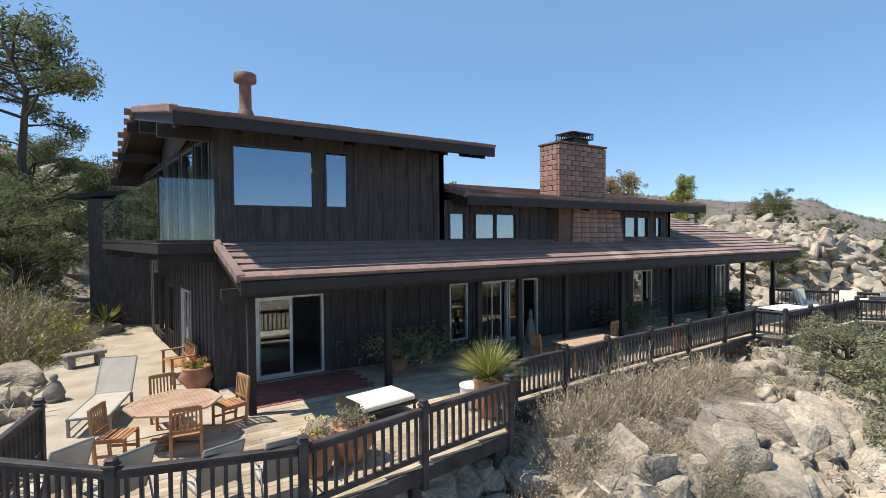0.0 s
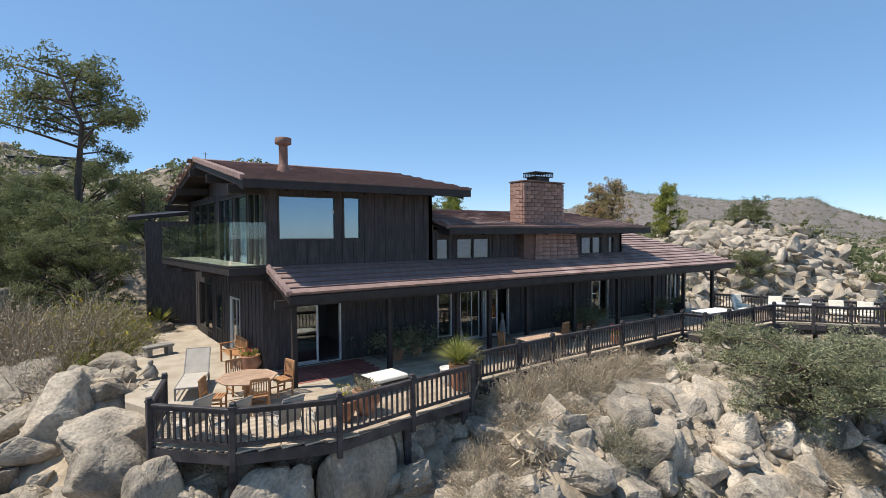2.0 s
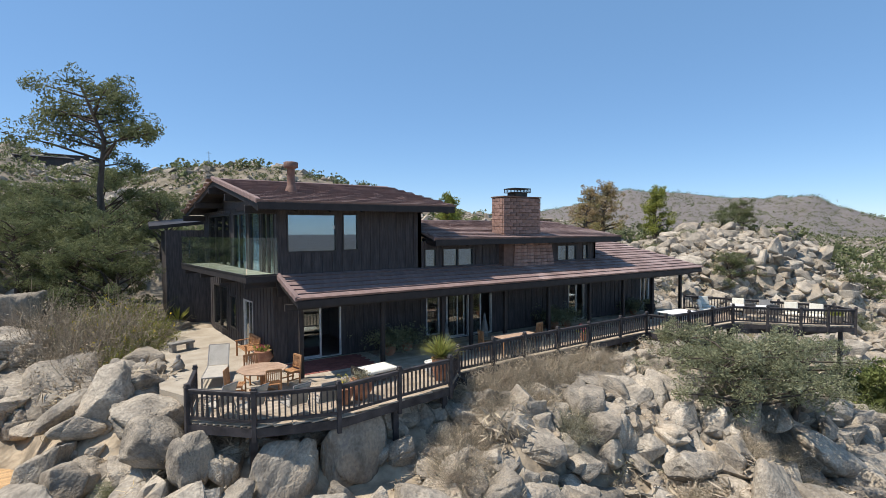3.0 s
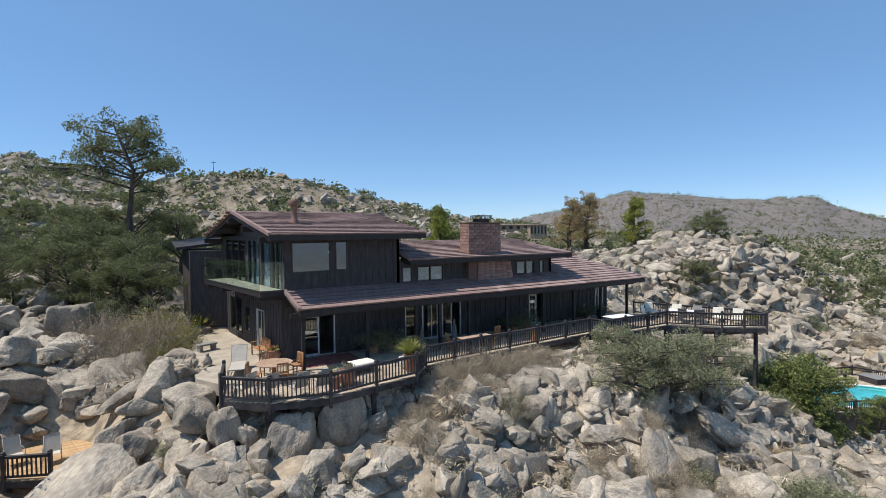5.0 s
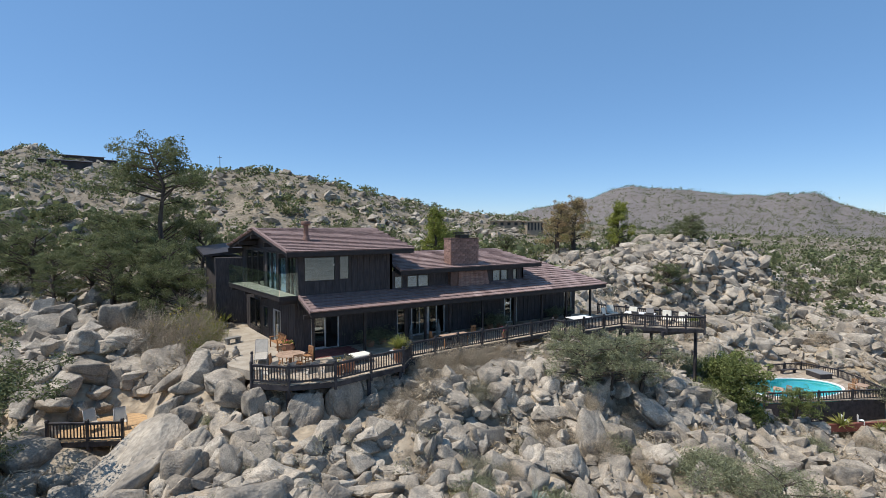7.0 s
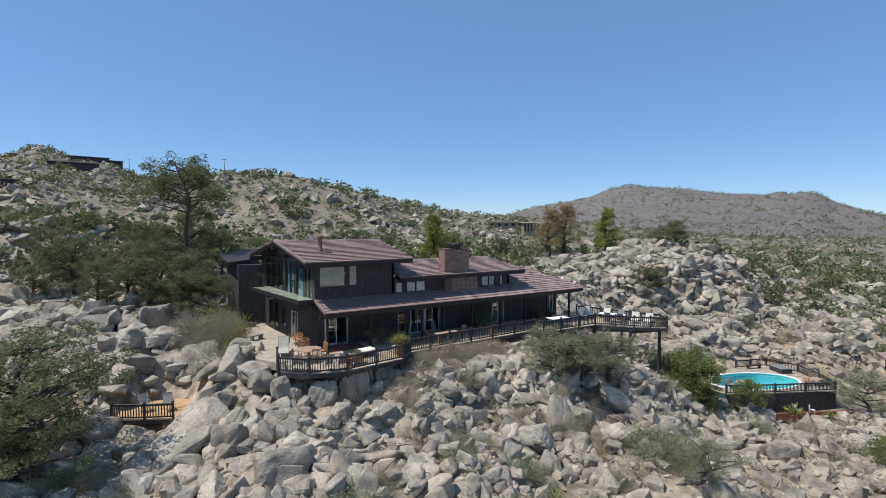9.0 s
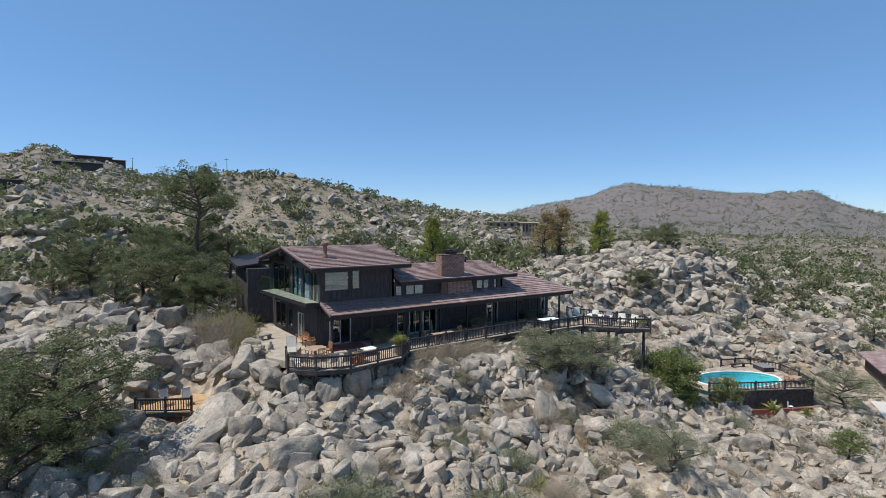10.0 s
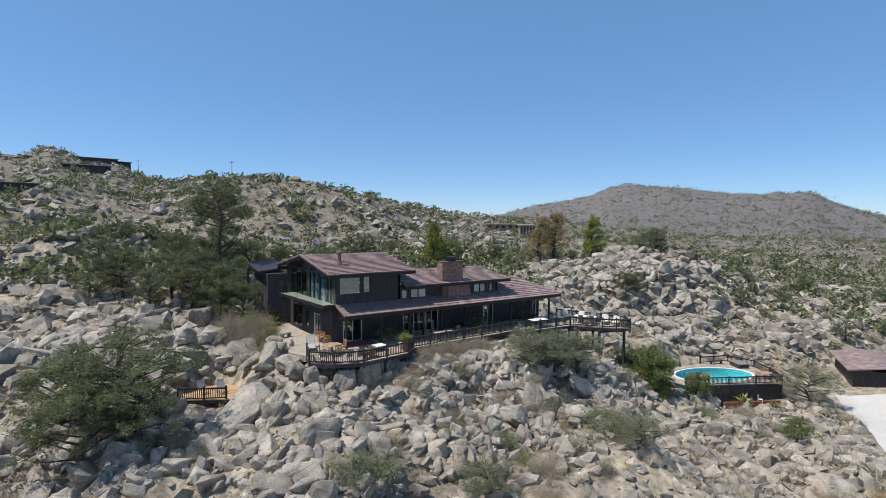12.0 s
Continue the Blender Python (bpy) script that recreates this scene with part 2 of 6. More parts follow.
# ---- building helpers ----


def part(name, bm, mat, parent=None, label=""):
    me = bpy.data.meshes.new(name)
    bm.to_mesh(me)
    bm.free()
    me.materials.append(mat)
    ob = new(name, me)
    ob.parent = parent
    return tagged(ob, label)


def share(name, me, parent, m):
    """One more object on a mesh that others use too."""
    ob = new(name, me)
    ob.parent = parent
    ob.matrix_local = m
    return ob


def thing(name, label, category, at=(0, 0, 0), turn=0.0, group=""):
    ob = new(name)
    ob.empty_display_size = 0.3
    ob.matrix_world = pose(*at, 0, 0, turn)
    return tagged(ob, label, category, group)


def fast_mesh(name, v, f, mat, smooth=False):
    """A mesh from arrays of corners and faces of one size."""
    me = bpy.data.meshes.new(name)
    v, f = np.asarray(v, np.float32), np.asarray(f, np.int32)
    k = f.shape[1]
    me.vertices.add(len(v))
    me.vertices.foreach_set("co", v.ravel())
    me.loops.add(f.size)
    me.loops.foreach_set("vertex_index", f.ravel())
    me.polygons.add(len(f))
    me.polygons.foreach_set("loop_start", np.arange(0, f.size, k, dtype=np.int32))
    me.polygons.foreach_set("use_smooth", np.full(len(f), bool(smooth)))
    me.materials.append(mat)
    me.update(calc_edges=True)
    return me


def box(bm, x0, y0, z0, x1, y1, z1, bevel=0.0):
    g = bmesh.ops.create_cube(bm, size=1, matrix=Matrix.Translation(((x0 + x1) / 2, (y0 + y1) / 2, (z0 + z1) / 2)) @ Matrix.Diagonal((abs(x1 - x0), abs(y1 - y0), abs(z1 - z0), 1)))
    if bevel:
        es = {e for v in g["verts"] for e in v.link_edges}
        bmesh.ops.bevel(bm, geom=list(es), offset=bevel, segments=1, affect="EDGES")
    return bm


def boxm(*a, bevel=0.0):
    return box(bmesh.new(), *a, bevel=bevel)


def beam(bm, a, b, w, h, bevel=0.0):
    """A straight timber from a to b, w wide and h high."""
    a, b = Vector(a), Vector(b)
    d = b - a
    q = d.to_track_quat("X", "Z").to_matrix().to_4x4()
    g = bmesh.ops.create_cube(bm, size=1, matrix=Matrix.Translation((a + b) / 2) @ q @ Matrix.Diagonal((d.length, w, h, 1)))
    if bevel:
        es = {e for v in g["verts"] for e in v.link_edges}
        bmesh.ops.bevel(bm, geom=list(es), offset=bevel, segments=1, affect="EDGES")
    return bm


def beamm(a, b, w, h, bevel=0.0):
    return beam(bmesh.new(), a, b, w, h, bevel)


def lathe(bm, profile, seg=20, at=(0, 0, 0)):
    """A turned body from pairs of radius and height."""
    rings = []
    for r, z in profile:
        rings.append([bm.verts.new((at[0] + r * math.cos(2 * math.pi * k / seg), at[1] + r * math.sin(2 * math.pi * k / seg), at[2] + z)) for k in range(seg)])
    for p, q in zip(rings, rings[1:]):
        for k in range(seg):
            bm.faces.new((p[k], p[(k + 1) % seg], q[(k + 1) % seg], q[k])).smooth = True
    bm.faces.new(rings[0][::-1])
    bm.faces.new(rings[-1])
    return bm


def tube(bm, pts, radii, seg=7):
    """A tapered round limb through points."""
    rings = []
    pts = [Vector(p) for p in pts]
    for k, p in enumerate(pts):
        d = (pts[min(k + 1, len(pts) - 1)] - pts[max(k - 1, 0)]).normalized()
        u = d.orthogonal().normalized()
        w = d.cross(u)
        rings.append([bm.verts.new(p + radii[k] * (math.cos(2 * math.pi * j / seg) * u + math.sin(2 * math.pi * j / seg) * w)) for j in range(seg)])
    for p, q in zip(rings, rings[1:]):
        for j in range(seg):
            bm.faces.new((p[j], p[(j + 1) % seg], q[(j + 1) % seg], q[j])).smooth = True
    bm.faces.new(rings[-1])
    return bm


def prism(bm, pts, z0, z1):
    """An upright slab over a plan outline; z0 and z1 may be functions of x and y."""
    lo = z0 if callable(z0) else (lambda x, y: z0)
    hi = z1 if callable(z1) else (lambda x, y: z1)
    a = [bm.verts.new((x, y, lo(x, y))) for x, y in pts]
    b = [bm.verts.new((x, y, hi(x, y))) for x, y in pts]
    bm.faces.new(a[::-1])
    bm.faces.new(b)
    for k in range(len(pts)):
        j = (k + 1) % len(pts)
        bm.faces.new((a[k], a[j], b[j], b[k]))
    bmesh.ops.recalc_face_normals(bm, faces=bm.faces)
    return bm


# ---- ground ----
VIEW = np.array((-14.8, -37.9))
PAD = [(-6, 3, -0.25), (-3, 9, -0.2), (0, 5, -0.3), (6, 4, -0.3), (12, 4, -0.3), (18, 4, -0.4), (23, 3, -0.9), (10, 14, 0.2), (-2, 15, 0.4), (-1, -2.2, -0.9), (2.5, -2.2, -0.8), (6.5, -1.6, -0.6), (11, -1.4, -0.55), (15, -1.4, -0.6), (6, -3.4, -1.1), (10, -3.2, -0.95)]
FRONT = [(-3.5, -4.6, -2.0), (0, -5.0, -2.2), (3, -4.8, -2.0), (8, -4.0, -1.4), (13, -3.4, -1.0), (18, -4.6, -1.7), (23, -5.0, -3.0), (27, -6.5, -4.6), (0, -8.5, -3.4), (7, -8.5, -3.8),
         (17, -10.4, -4.7), (8, -14.3, -4.9), (-5, -9, -2.9), (0, -17, -5.6), (8, -26, -7.5), (30, -16, -8.0), (22, -20, -7.5), (-16, -30, -9), (38, -24, -9.5), (24, -15, -7.4), (29, -10.4, -6.9)]
LEFT = [(-7, 4, -0.7), (-10.4, -3.4, -3.3), (-11, 1.5, -2.7), (-9, 8, 0.3), (-12.5, 16, 1.7), (-15, 2, -3.3), (-20, -6, -4.6), (-15, -13, -6.0), (-22, 14, 0.2), (-21, 36, 3.3), (-20, 52, 8.0), (-6, 30, 3.4), (-40, 20, 2.0), (-11, 8.6, 0.7), (-11.2, -0.6, -3.9), (-9.4, 0.1, -3.5), (-13.6, 1.0, -3.4), (-8.4, 3.4, -3.1), (-10.6, 3.8, -3.1), (-9.4, 2.0, -3.4), (-9, 6.3, -1.0), (-11.5, 6.4, -0.9)]
RIGHT = [(37, -7.5, -9.6), (40, -9, -10.3), (46, -12, -10.4), (52, -13.5, -10.2), (45, -4, -8.7), (50, -6, -8.7), (41, -3, -8.7), (54, -2, -8.4), (31, 1, -2.8), (42, 1, -4.6), (58, 14, 3.0), (61, 18.5, 4.3), (66, 20, 4.8), (72, 18, 4.2), (66, 13, 2.8), (66, 8, -1.6), (72, 3, -5.2), (82, 2, -6.4), (57, 30, 2.6),
         (42, 20, 0.8), (30, 16, 0.0), (16, 26, 1.6), (22, 44, 3.0), (40, 46, 2.0), (66, -12, -9.6), (80, -22, -11), (64.7, 0.2, -6.5), (53.9, 5, -4.7)]
KNOLLS = np.array(PAD + FRONT + LEFT + RIGHT)
# the skyline: bearing, rise per metre, distance of the crest
RIDGE = np.array([(-60, 0.085, 380), (-20, 0.09, 420), (-9.2, 0.09, 430), (-8.0, 0.088, 430), (-6.7, 0.102, 430), (-5.5, 0.106, 425), (-3.2, 0.089, 410), (-1.1, 0.086, 390), (1.2, 0.07, 350), (3.7, 0.063, 300), (6.2, 0.066, 260), (9, 0.072, 230), (13.5, 0.079, 200), (16, 0.073, 200), (19.5, 0.06, 205), (23, 0.047, 220), (27, 0.032, 245), (31, 0.019, 270), (37, 0.01, 320), (46, -0.002, 360), (60, -0.03, 300), (80, -0.04, 300), (110, -0.1, 400), (260, -0.1, 400), (290, 0.05, 380), (300, 0.085, 380)])
MOUNT = np.array([(38, 0.008), (40.2, 0.0145), (43.3, 0.028), (46.5, 0.037), (49.5, 0.049), (51.3, 0.063), (53, 0.0695), (55.3, 0.063), (58, 0.059), (60.6, 0.051), (63.1, 0.045), (65.5, 0.042), (66.8, 0.0475), (67.4, 0.0425), (68.2, 0.046), (69.2, 0.047), (69.9, 0.04), (71.1, 0.027), (72.7, 0.017), (74.5, 0.008), (78, 0.0), (90, 0.0), (110, -0.03), (270, -0.03), (300, 0.0)])


def wobble(x, y, s, octaves=4, seed=0.0):
    """Smooth uneven heights from a few turned sine waves; works on arrays."""
    out, amp = 0.0, 1.0
    for k in range(octaves):
        a = 1.3 * k + seed
        u, v = x * math.cos(a) + y * math.sin(a), -x * math.sin(a) + y * math.cos(a)
        f = 2 ** k / s
        out = out + amp * (np.sin(u * f + 1.7 * np.sin(v * f * 0.7 + k + seed)) * np.sin(v * f * 1.1 + 1.3 * np.sin(u * f * 0.6 + 2 * k)))
        amp *= 0.55
    return out


def smooth01(t):
    t = np.clip(t, 0, 1)
    return t * t * (3 - 2 * t)


def height(x, y):
    x, y = np.asarray(x, float), np.asarray(y, float)
    shape = x.shape
    x, y = x.ravel(), y.ravel()
    near = np.zeros_like(x)
    w = np.zeros_like(x)
    for kx, ky, kz in KNOLLS:
        k = 1.0 / ((x - kx) ** 2 + (y - ky) ** 2 + 1.2) ** 2
        near += k * kz
        w += k
    near /= w
    dx, dy = x - VIEW[0], y - VIEW[1]
    r = np.hypot(dx, dy)
    az = np.degrees(np.arctan2(dx, dy))
    az = np.where(az < -60, az + 360, az)
    rise, crest = np.interp(az, RIDGE[:, 0], RIDGE[:, 1]), np.interp(az, RIDGE[:, 0], RIDGE[:, 2])
    plain = -6 - 0.022 * np.clip(r - 150, 0, 2200)
    plain = np.where(az < 40, plain + np.clip((40 - az) / 30, 0, 1) * 8, plain)
    top = 10.5 + crest * rise
    up = np.where(r < crest, smooth01((r - 70) / np.maximum(crest - 70, 1)) ** 0.8, 1 - smooth01((r - crest) / (0.9 * crest)))
    far = plain + (top - plain) * up + wobble(x, y, 26, 4, 0.4) * 1.3 * smooth01((r - 110) / 120) * (1 - 0.6 * (np.abs(r - crest) < 30))
    m_rise = np.interp(az, MOUNT[:, 0], MOUNT[:, 1])
    m_top = 10.5 + 1300 * m_rise
    m_up = np.where(r < 1300, smooth01((r - 650) / 650), 1)
    rough = (wobble(x, y, 90, 5, 2.0) * 10 + wobble(x, y, 26, 3, 5.0) * 5.0) * m_up * (1 - 0.88 * smooth01((r - 1000) / 280)) + np.abs(wobble(x, y, 9, 3, 1.5)) * 3.2 * m_up
    far = far + np.maximum(m_top - far, 0) * m_up + rough
    t = smooth01((r - 112) / 70)
    z = near * (1 - t) + far * t
    loose = smooth01(np.maximum(np.abs(x - 11) - 14, np.abs(y - 5) - 8) / 6)
    z = z + (wobble(x, y, 3.2, 3, 1.0) * 0.22 + wobble(x, y, 9, 2, 3.0) * 0.3) * loose * (r < 400)
    return z.reshape(shape)


def level(x, y):
    return float(height(np.array([x]), np.array([y]))[0])


_az = np.radians(np.concatenate([np.arange(-16, 86, 0.32), np.arange(86, 344, 4.0)]))
_rr = np.concatenate([[0.01], 1.5 * 1.0175 ** np.arange(0, 466)])
_A, _R = np.meshgrid(_az, _rr)
_X, _Y = VIEW[0] + _R * np.sin(_A), VIEW[1] + _R * np.cos(_A)
_Z = height(_X, _Y)
# the hollow of the pool
_Z = np.where(((_X - 43.5) / 8.5) ** 2 + ((_Y + 5.5) / 5.5) ** 2 < 1, _Z - 3.0, _Z)
_n, _k = _A.shape
_i = np.arange(_n * _k).reshape(_n, _k)
_j = np.roll(_i, -1, axis=1)
_f = np.stack([_i[:-1], _i[1:], _j[1:], _j[:-1]], -1).reshape(-1, 4)
_v = np.stack([_X, _Y, _Z], -1).reshape(-1, 3)
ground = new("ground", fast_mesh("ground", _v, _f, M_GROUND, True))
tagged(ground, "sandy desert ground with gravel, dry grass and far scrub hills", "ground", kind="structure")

# ---- house ----
house = thing("house", "dark brown board-and-batten house with low tiled roofs on rocks", "house")
LEAN_X = -0.085          # the side walls run a little out of square


def side(y, x0=-0.45, y0=1.3):
    return x0 + LEAN_X * (y - y0)


def wall_run(name, a, b, z0, z1, holes, thick=0.16, mat=M_WALL, battens=0.4, out=-1, label=""):
    """A wall from a to b in plan with openings (start, end, sill, head) along it; boards stand on its outer face."""
    a, b = Vector((*a, 0)), Vector((*b, 0))
    d = (b - a)
    length = d.length
    d.normalize()
    n = Vector((d.y, -d.x, 0)) * (-out)
    m = Matrix(((d.x, n.x, 0, a.x), (d.y, n.y, 0, a.y), (0, 0, 1, 0), (0, 0, 0, 1)))
    bm = bmesh.new()
    cuts = sorted({0.0, length, *[h[0] for h in holes], *[h[1] for h in holes]})
    for s, e in zip(cuts, cuts[1:]):
        mid = (s + e) / 2
        inside = [h for h in holes if h[0] < mid < h[1]]
        spans = [(z0, z1)]
        for h in inside:
            spans = [q for p in spans for q in ((p[0], min(p[1], h[2])), (max(p[0], h[3]), p[1])) if q[1] - q[0] > 0.01]
        for lo, hi in spans:
            box(bm, s, -thick, lo, e, 0, hi)
    bmesh.ops.remove_doubles(bm, verts=bm.verts, dist=0.001)
    bmesh.ops.transform(bm, matrix=m, verts=bm.verts)
    bmesh.ops.recalc_face_normals(bm, faces=bm.faces)
    w = part(name, bm, mat, house, label)
    if battens:
        meshes = {}
        s = 0.12
        while s < length - 0.05:
            spans = [(z0, z1)]
            for h in holes:
                if h[0] - 0.08 < s < h[1] + 0.08:
                    spans = [q for p in spans for q in ((p[0], min(p[1], h[2] - 0.07)), (max(p[0], h[3] + 0.07), p[1])) if q[1] - q[0] > 0.08]
            for lo, hi in spans:
                key = round(hi - lo, 2)
                if key not in meshes:
                    me = bpy.data.meshes.new("batten")
                    t = boxm(-0.026, 0.001, 0, 0.026, 0.024, key, bevel=0.004)
                    t.to_mesh(me)
                    t.free()
                    me.materials.append(mat)
                    meshes[key] = me
                share("batten", meshes[key], w, m @ Matrix.Translation((s, 0, lo)))
            s += battens
    return w, m


def window(m, s, e, lo, hi, bars=(), mat=M_DARKFRAME, pane=M_PANE, name="window", label="", w=0.05, blind=False):
    """A framed window in a wall run, with panes between its bars."""
    bm = bmesh.new()
    box(bm, s, -0.1, lo, e, 0.03, lo + w)
    box(bm, s, -0.1, hi - w, e, 0.03, hi)
    for x in (s, e - w, *[b - w / 2 for b in bars]):
        box(bm, x, -0.1, lo + w, x + w, 0.028, hi - w)
    win = part(name, bm, mat, house, label)
    win.matrix_local = m
    xs = [s, *bars, e]
    for p, q in zip(xs, xs[1:]):
        g = part("pane", boxm(p + w * 0.6, -0.05, lo + w * 0.8, q - w * 0.6, -0.042, hi - w * 0.8), pane, win)
        g.visible_shadow = False
        if blind:
            part("blind", boxm(p + w, -0.16, lo + w, q - w, -0.15, hi - w), M_SKY_BLIND, win)
    return win


# upper storey
w1, m1 = wall_run("wall", (side(1.3), 1.3), (5.62, 1.3), 3.1, 6.12, [(0.37, 2.28, 4.32, 5.76), (2.52, 3.18, 4.34, 5.78)], label="dark stained board-and-batten upper wall")
window(m1, 0.37, 2.28, 4.32, 5.76)
window(m1, 2.52, 3.18, 4.34, 5.78)
part("window_notice", boxm(2.17, -0.038, 5.2, 2.25, -0.03, 5.32), M_WHITE, w1).matrix_local = m1
w2, m2 = wall_run("wall", (side(12.5), 12.5), (side(1.3), 1.3), 3.35, 6.1, [(1.2, 5.2, 3.4, 5.9), (5.8, 7.7, 3.4, 5.9), (8.0, 9.4, 3.4, 5.9), (9.6, 11.0, 3.4, 5.9)])
window(m2, 1.2, 5.2, 3.42, 5.9, (2.5, 3.9), pane=M_DOORPANE)
window(m2, 5.8, 7.7, 3.42, 5.9, (6.75,), pane=M_PANE, blind=True)
window(m2, 8.0, 9.4, 3.42, 5.9, pane=M_PANE, blind=True)
window(m2, 9.6, 11.0, 3.42, 5.9, (10.3,), pane=M_DOORPANE, blind=True)
wall_run("wall", (5.62, 1.3), (5.62, 12.4), 3.1, 6.1, [])
wall_run("wall", (5.62, 12.5), (side(12.5), 12.5), 3.1, 6.3, [])
# gable infill under the ridge
for x0 in (side(6.7) + 0.02, 5.48):
    bm = bmesh.new()
    prism(bm, [(x0, 1.4), (x0 + 0.1, 1.4), (x0 + 0.1, 6.6), (x0 + 0.1, 12.3), (x0, 12.3), (x0, 6.6)], 6.0, lambda x, y: 5.98 + 0.2 * (6.21 - abs(y - 6.6)) - 0.02)
    part("gable", bm, M_WALL, house)
# clerestory
w3, m3 = wall_run("wall", (5.63, 1.3), (16.8, 1.3), 3.1, 4.66, [(0.14, 0.77, 3.5, 4.33), (1.07, 2.77, 3.5, 4.33), (8.17, 9.67, 3.5, 4.33), (10.12, 10.57, 3.5, 4.33)], label="dark stained clerestory wall above the porch roof")
# no blinds known here: pale sheets paint in the sky that the panes mirror
window(m3, 0.14, 0.77, 3.5, 4.33, blind=True)
window(m3, 1.07, 2.77, 3.5, 4.33, (1.9,), blind=True)
window(m3, 8.17, 9.67, 3.5, 4.33, (8.97,), blind=True)
window(m3, 10.12, 10.57, 3.5, 4.33, blind=True)
wall_run("wall", (16.8, 1.3), (16.8, 9.0), 3.1, 4.9, [])
# ground floor
w4, m4 = wall_run("wall", (-0.35, 2.3), (23.6, 2.3), -0.25, 2.75, [(0.95, 2.7, 0.02, 2.12), (6.8, 7.5, 0.3, 2.12), (7.9, 10.6, 0.02, 2.12), (16.1, 17.4, 0.02, 2.12), (22.6, 23.6 - 0.12, 0.3, 2.1)])
wall_run("wall", (-1.2, 12.3), (-0.35, 2.3), -0.25, 3.4, [(4.1, 5.0, 0.6, 2.1), (6.2, 7.5, 0.02, 2.15), (1.0, 3.4, 0.3, 2.4)])
_a, _b = Vector((-1.2, 12.3, 0)), Vector((-0.35, 2.3, 0))
_d = (_b - _a).normalized()
m5 = Matrix(((_d.x, _d.y, 0, _a.x), (_d.y, -_d.x, 0, _a.y), (0, 0, 1, 0), (0, 0, 0, 1)))
window(m5, 4.1, 5.0, 0.6, 2.1)
window(m5, 1.0, 3.4, 0.3, 2.4, (2.2,), pane=M_DOORPANE)
wall_run("wall", (23.6, 2.3), (23.2, 9.0), -0.25, 3.4, [])
wall_run("wall", (23.2, 9.0), (-1.2, 12.3), -0.25, 3.4, [], battens=0)


def sliding_door(m, s, e, hi, slide, mat=M_ALU, label="sliding glass door with pale aluminium frames"):
    """Two glazed leaves; slide is how far the second stands open (0 to 1)."""
    d = bmesh.new()
    w = 0.05
    box(d, s, -0.12, hi - w, e, 0.02, hi)
    box(d, s, -0.12, 0.02, e, 0.02, 0.05)
    box(d, s, -0.12, 0.05, s + w, 0.02, hi - w)
    box(d, e - w, -0.12, 0.05, e, 0.02, hi - w)
    door = part("sliding_door", d, mat, house, label)
    door.matrix_local = m
    half = (e - s) / 2
    for k, x in enumerate((s + w, s + w + (half - w) * (1 - slide))):
        y = -0.03 - 0.05 * k
        lf = bmesh.new()
        x1 = x + half - w * 0.4
        box(lf, x, y - 0.03, 0.06, x + w, y, hi - w)
        box(lf, x1 - w, y - 0.03, 0.06, x1, y, hi - w)
        box(lf, x + w, y - 0.03, 0.06, x1 - w, y, 0.13)
        box(lf, x + w, y - 0.03, hi - w * 1.9, x1 - w, y, hi - w)
        part("leaf_frame", lf, mat, door)
        g = part("pane", boxm(x + w, y - 0.018, 0.13, x1 - w, y - 0.012, hi - 2 * w), M_DOORPANE, door)
        g.visible_shadow = False
    return door


sliding_door(m4, 0.95, 2.7, 2.12, 0.95)
sliding_door(m4, 7.9, 9.2, 2.12, 0.3)
sliding_door(m4, 9.25, 10.6, 2.12, 0.9)
sliding_door(m4, 16.1, 17.4, 2.12, 0.85)
sliding_door(m5, 6.2, 7.5, 2.15, 0.2)
window(m4, 6.8, 7.5, 0.3, 2.12, mat=M_ALU, pane=M_DOORPANE)
window(m4, 22.6, 23.48, 0.3, 2.1, (23.0,), mat=M_ALU, pane=M_DOORPANE)

# floors and rooms behind the glass
part("floor_slab", prism(bmesh.new(), [(-0.3, 2.45), (23.4, 2.45), (23.0, 8.9), (-1.1, 12.1)], -0.2, 0.0), M_ROOM, house)
part("upper_floor", prism(bmesh.new(), [(side(1.5) + 0.18, 1.48), (5.45, 1.48), (5.45, 12.3), (side(12.3) + 0.18, 12.3)], 3.12, 3.34), M_ROOM, house)
part("inner_wall", boxm(-0.5, 6.6, 0, 23.0, 6.7, 3.0), M_ROOM, house)
part("inner_wall", boxm(3.4, 2.5, 0, 3.5, 6.6, 3.0), M_ROOM, house)
part("inner_wall", boxm(side(5.4) + 0.6, 5.0, 3.34, 5.45, 5.1, 6.1), M_ROOM, house)
part("ceiling_boards", boxm(-0.2, 2.46, 2.76, 23.3, 6.6, 2.8), M_ROOM, house)
part("porch_soffit", boxm(-0.28, 1.2, 2.98, 23.0, 2.3, 3.06), M_TRIM, house)
part("soffit_beam", boxm(-0.45, 1.18, 2.75, 23.2, 1.3, 3.1), M_TRIM, house)

# ---- roofs ----


def tile_mesh(w, l, t):
    bm = bmesh.new()
    # a flat interlocking tile: thick lower edge, thin head, a low rib at one side
    for x0, x1, h in ((0.0, w * 0.99, t),):
        v = [bm.verts.new(c) for c in ((x0, 0.04, 0), (x1, 0.04, 0), (x1, l, 0), (x0, l, 0), (x0, 0.006, h), (x1, 0.006, h), (x1, l, h * 0.3), (x0, l, h * 0.3))]
        for q in ((0, 1, 2, 3), (4, 5, 6, 7), (0, 1, 5, 4), (1, 2, 6, 5), (2, 3, 7, 6), (3, 0, 4, 7)):
            bm.faces.new([v[k] for k in q])
    bmesh.ops.recalc_face_normals(bm, faces=bm.faces)
    me = bpy.data.meshes.new("tile")
    bm.to_mesh(me)
    bm.free()
    me.materials.append(M_TILE)
    return me


TILE_W, TILE_L, TILE_T = 0.31, 0.37, 0.1
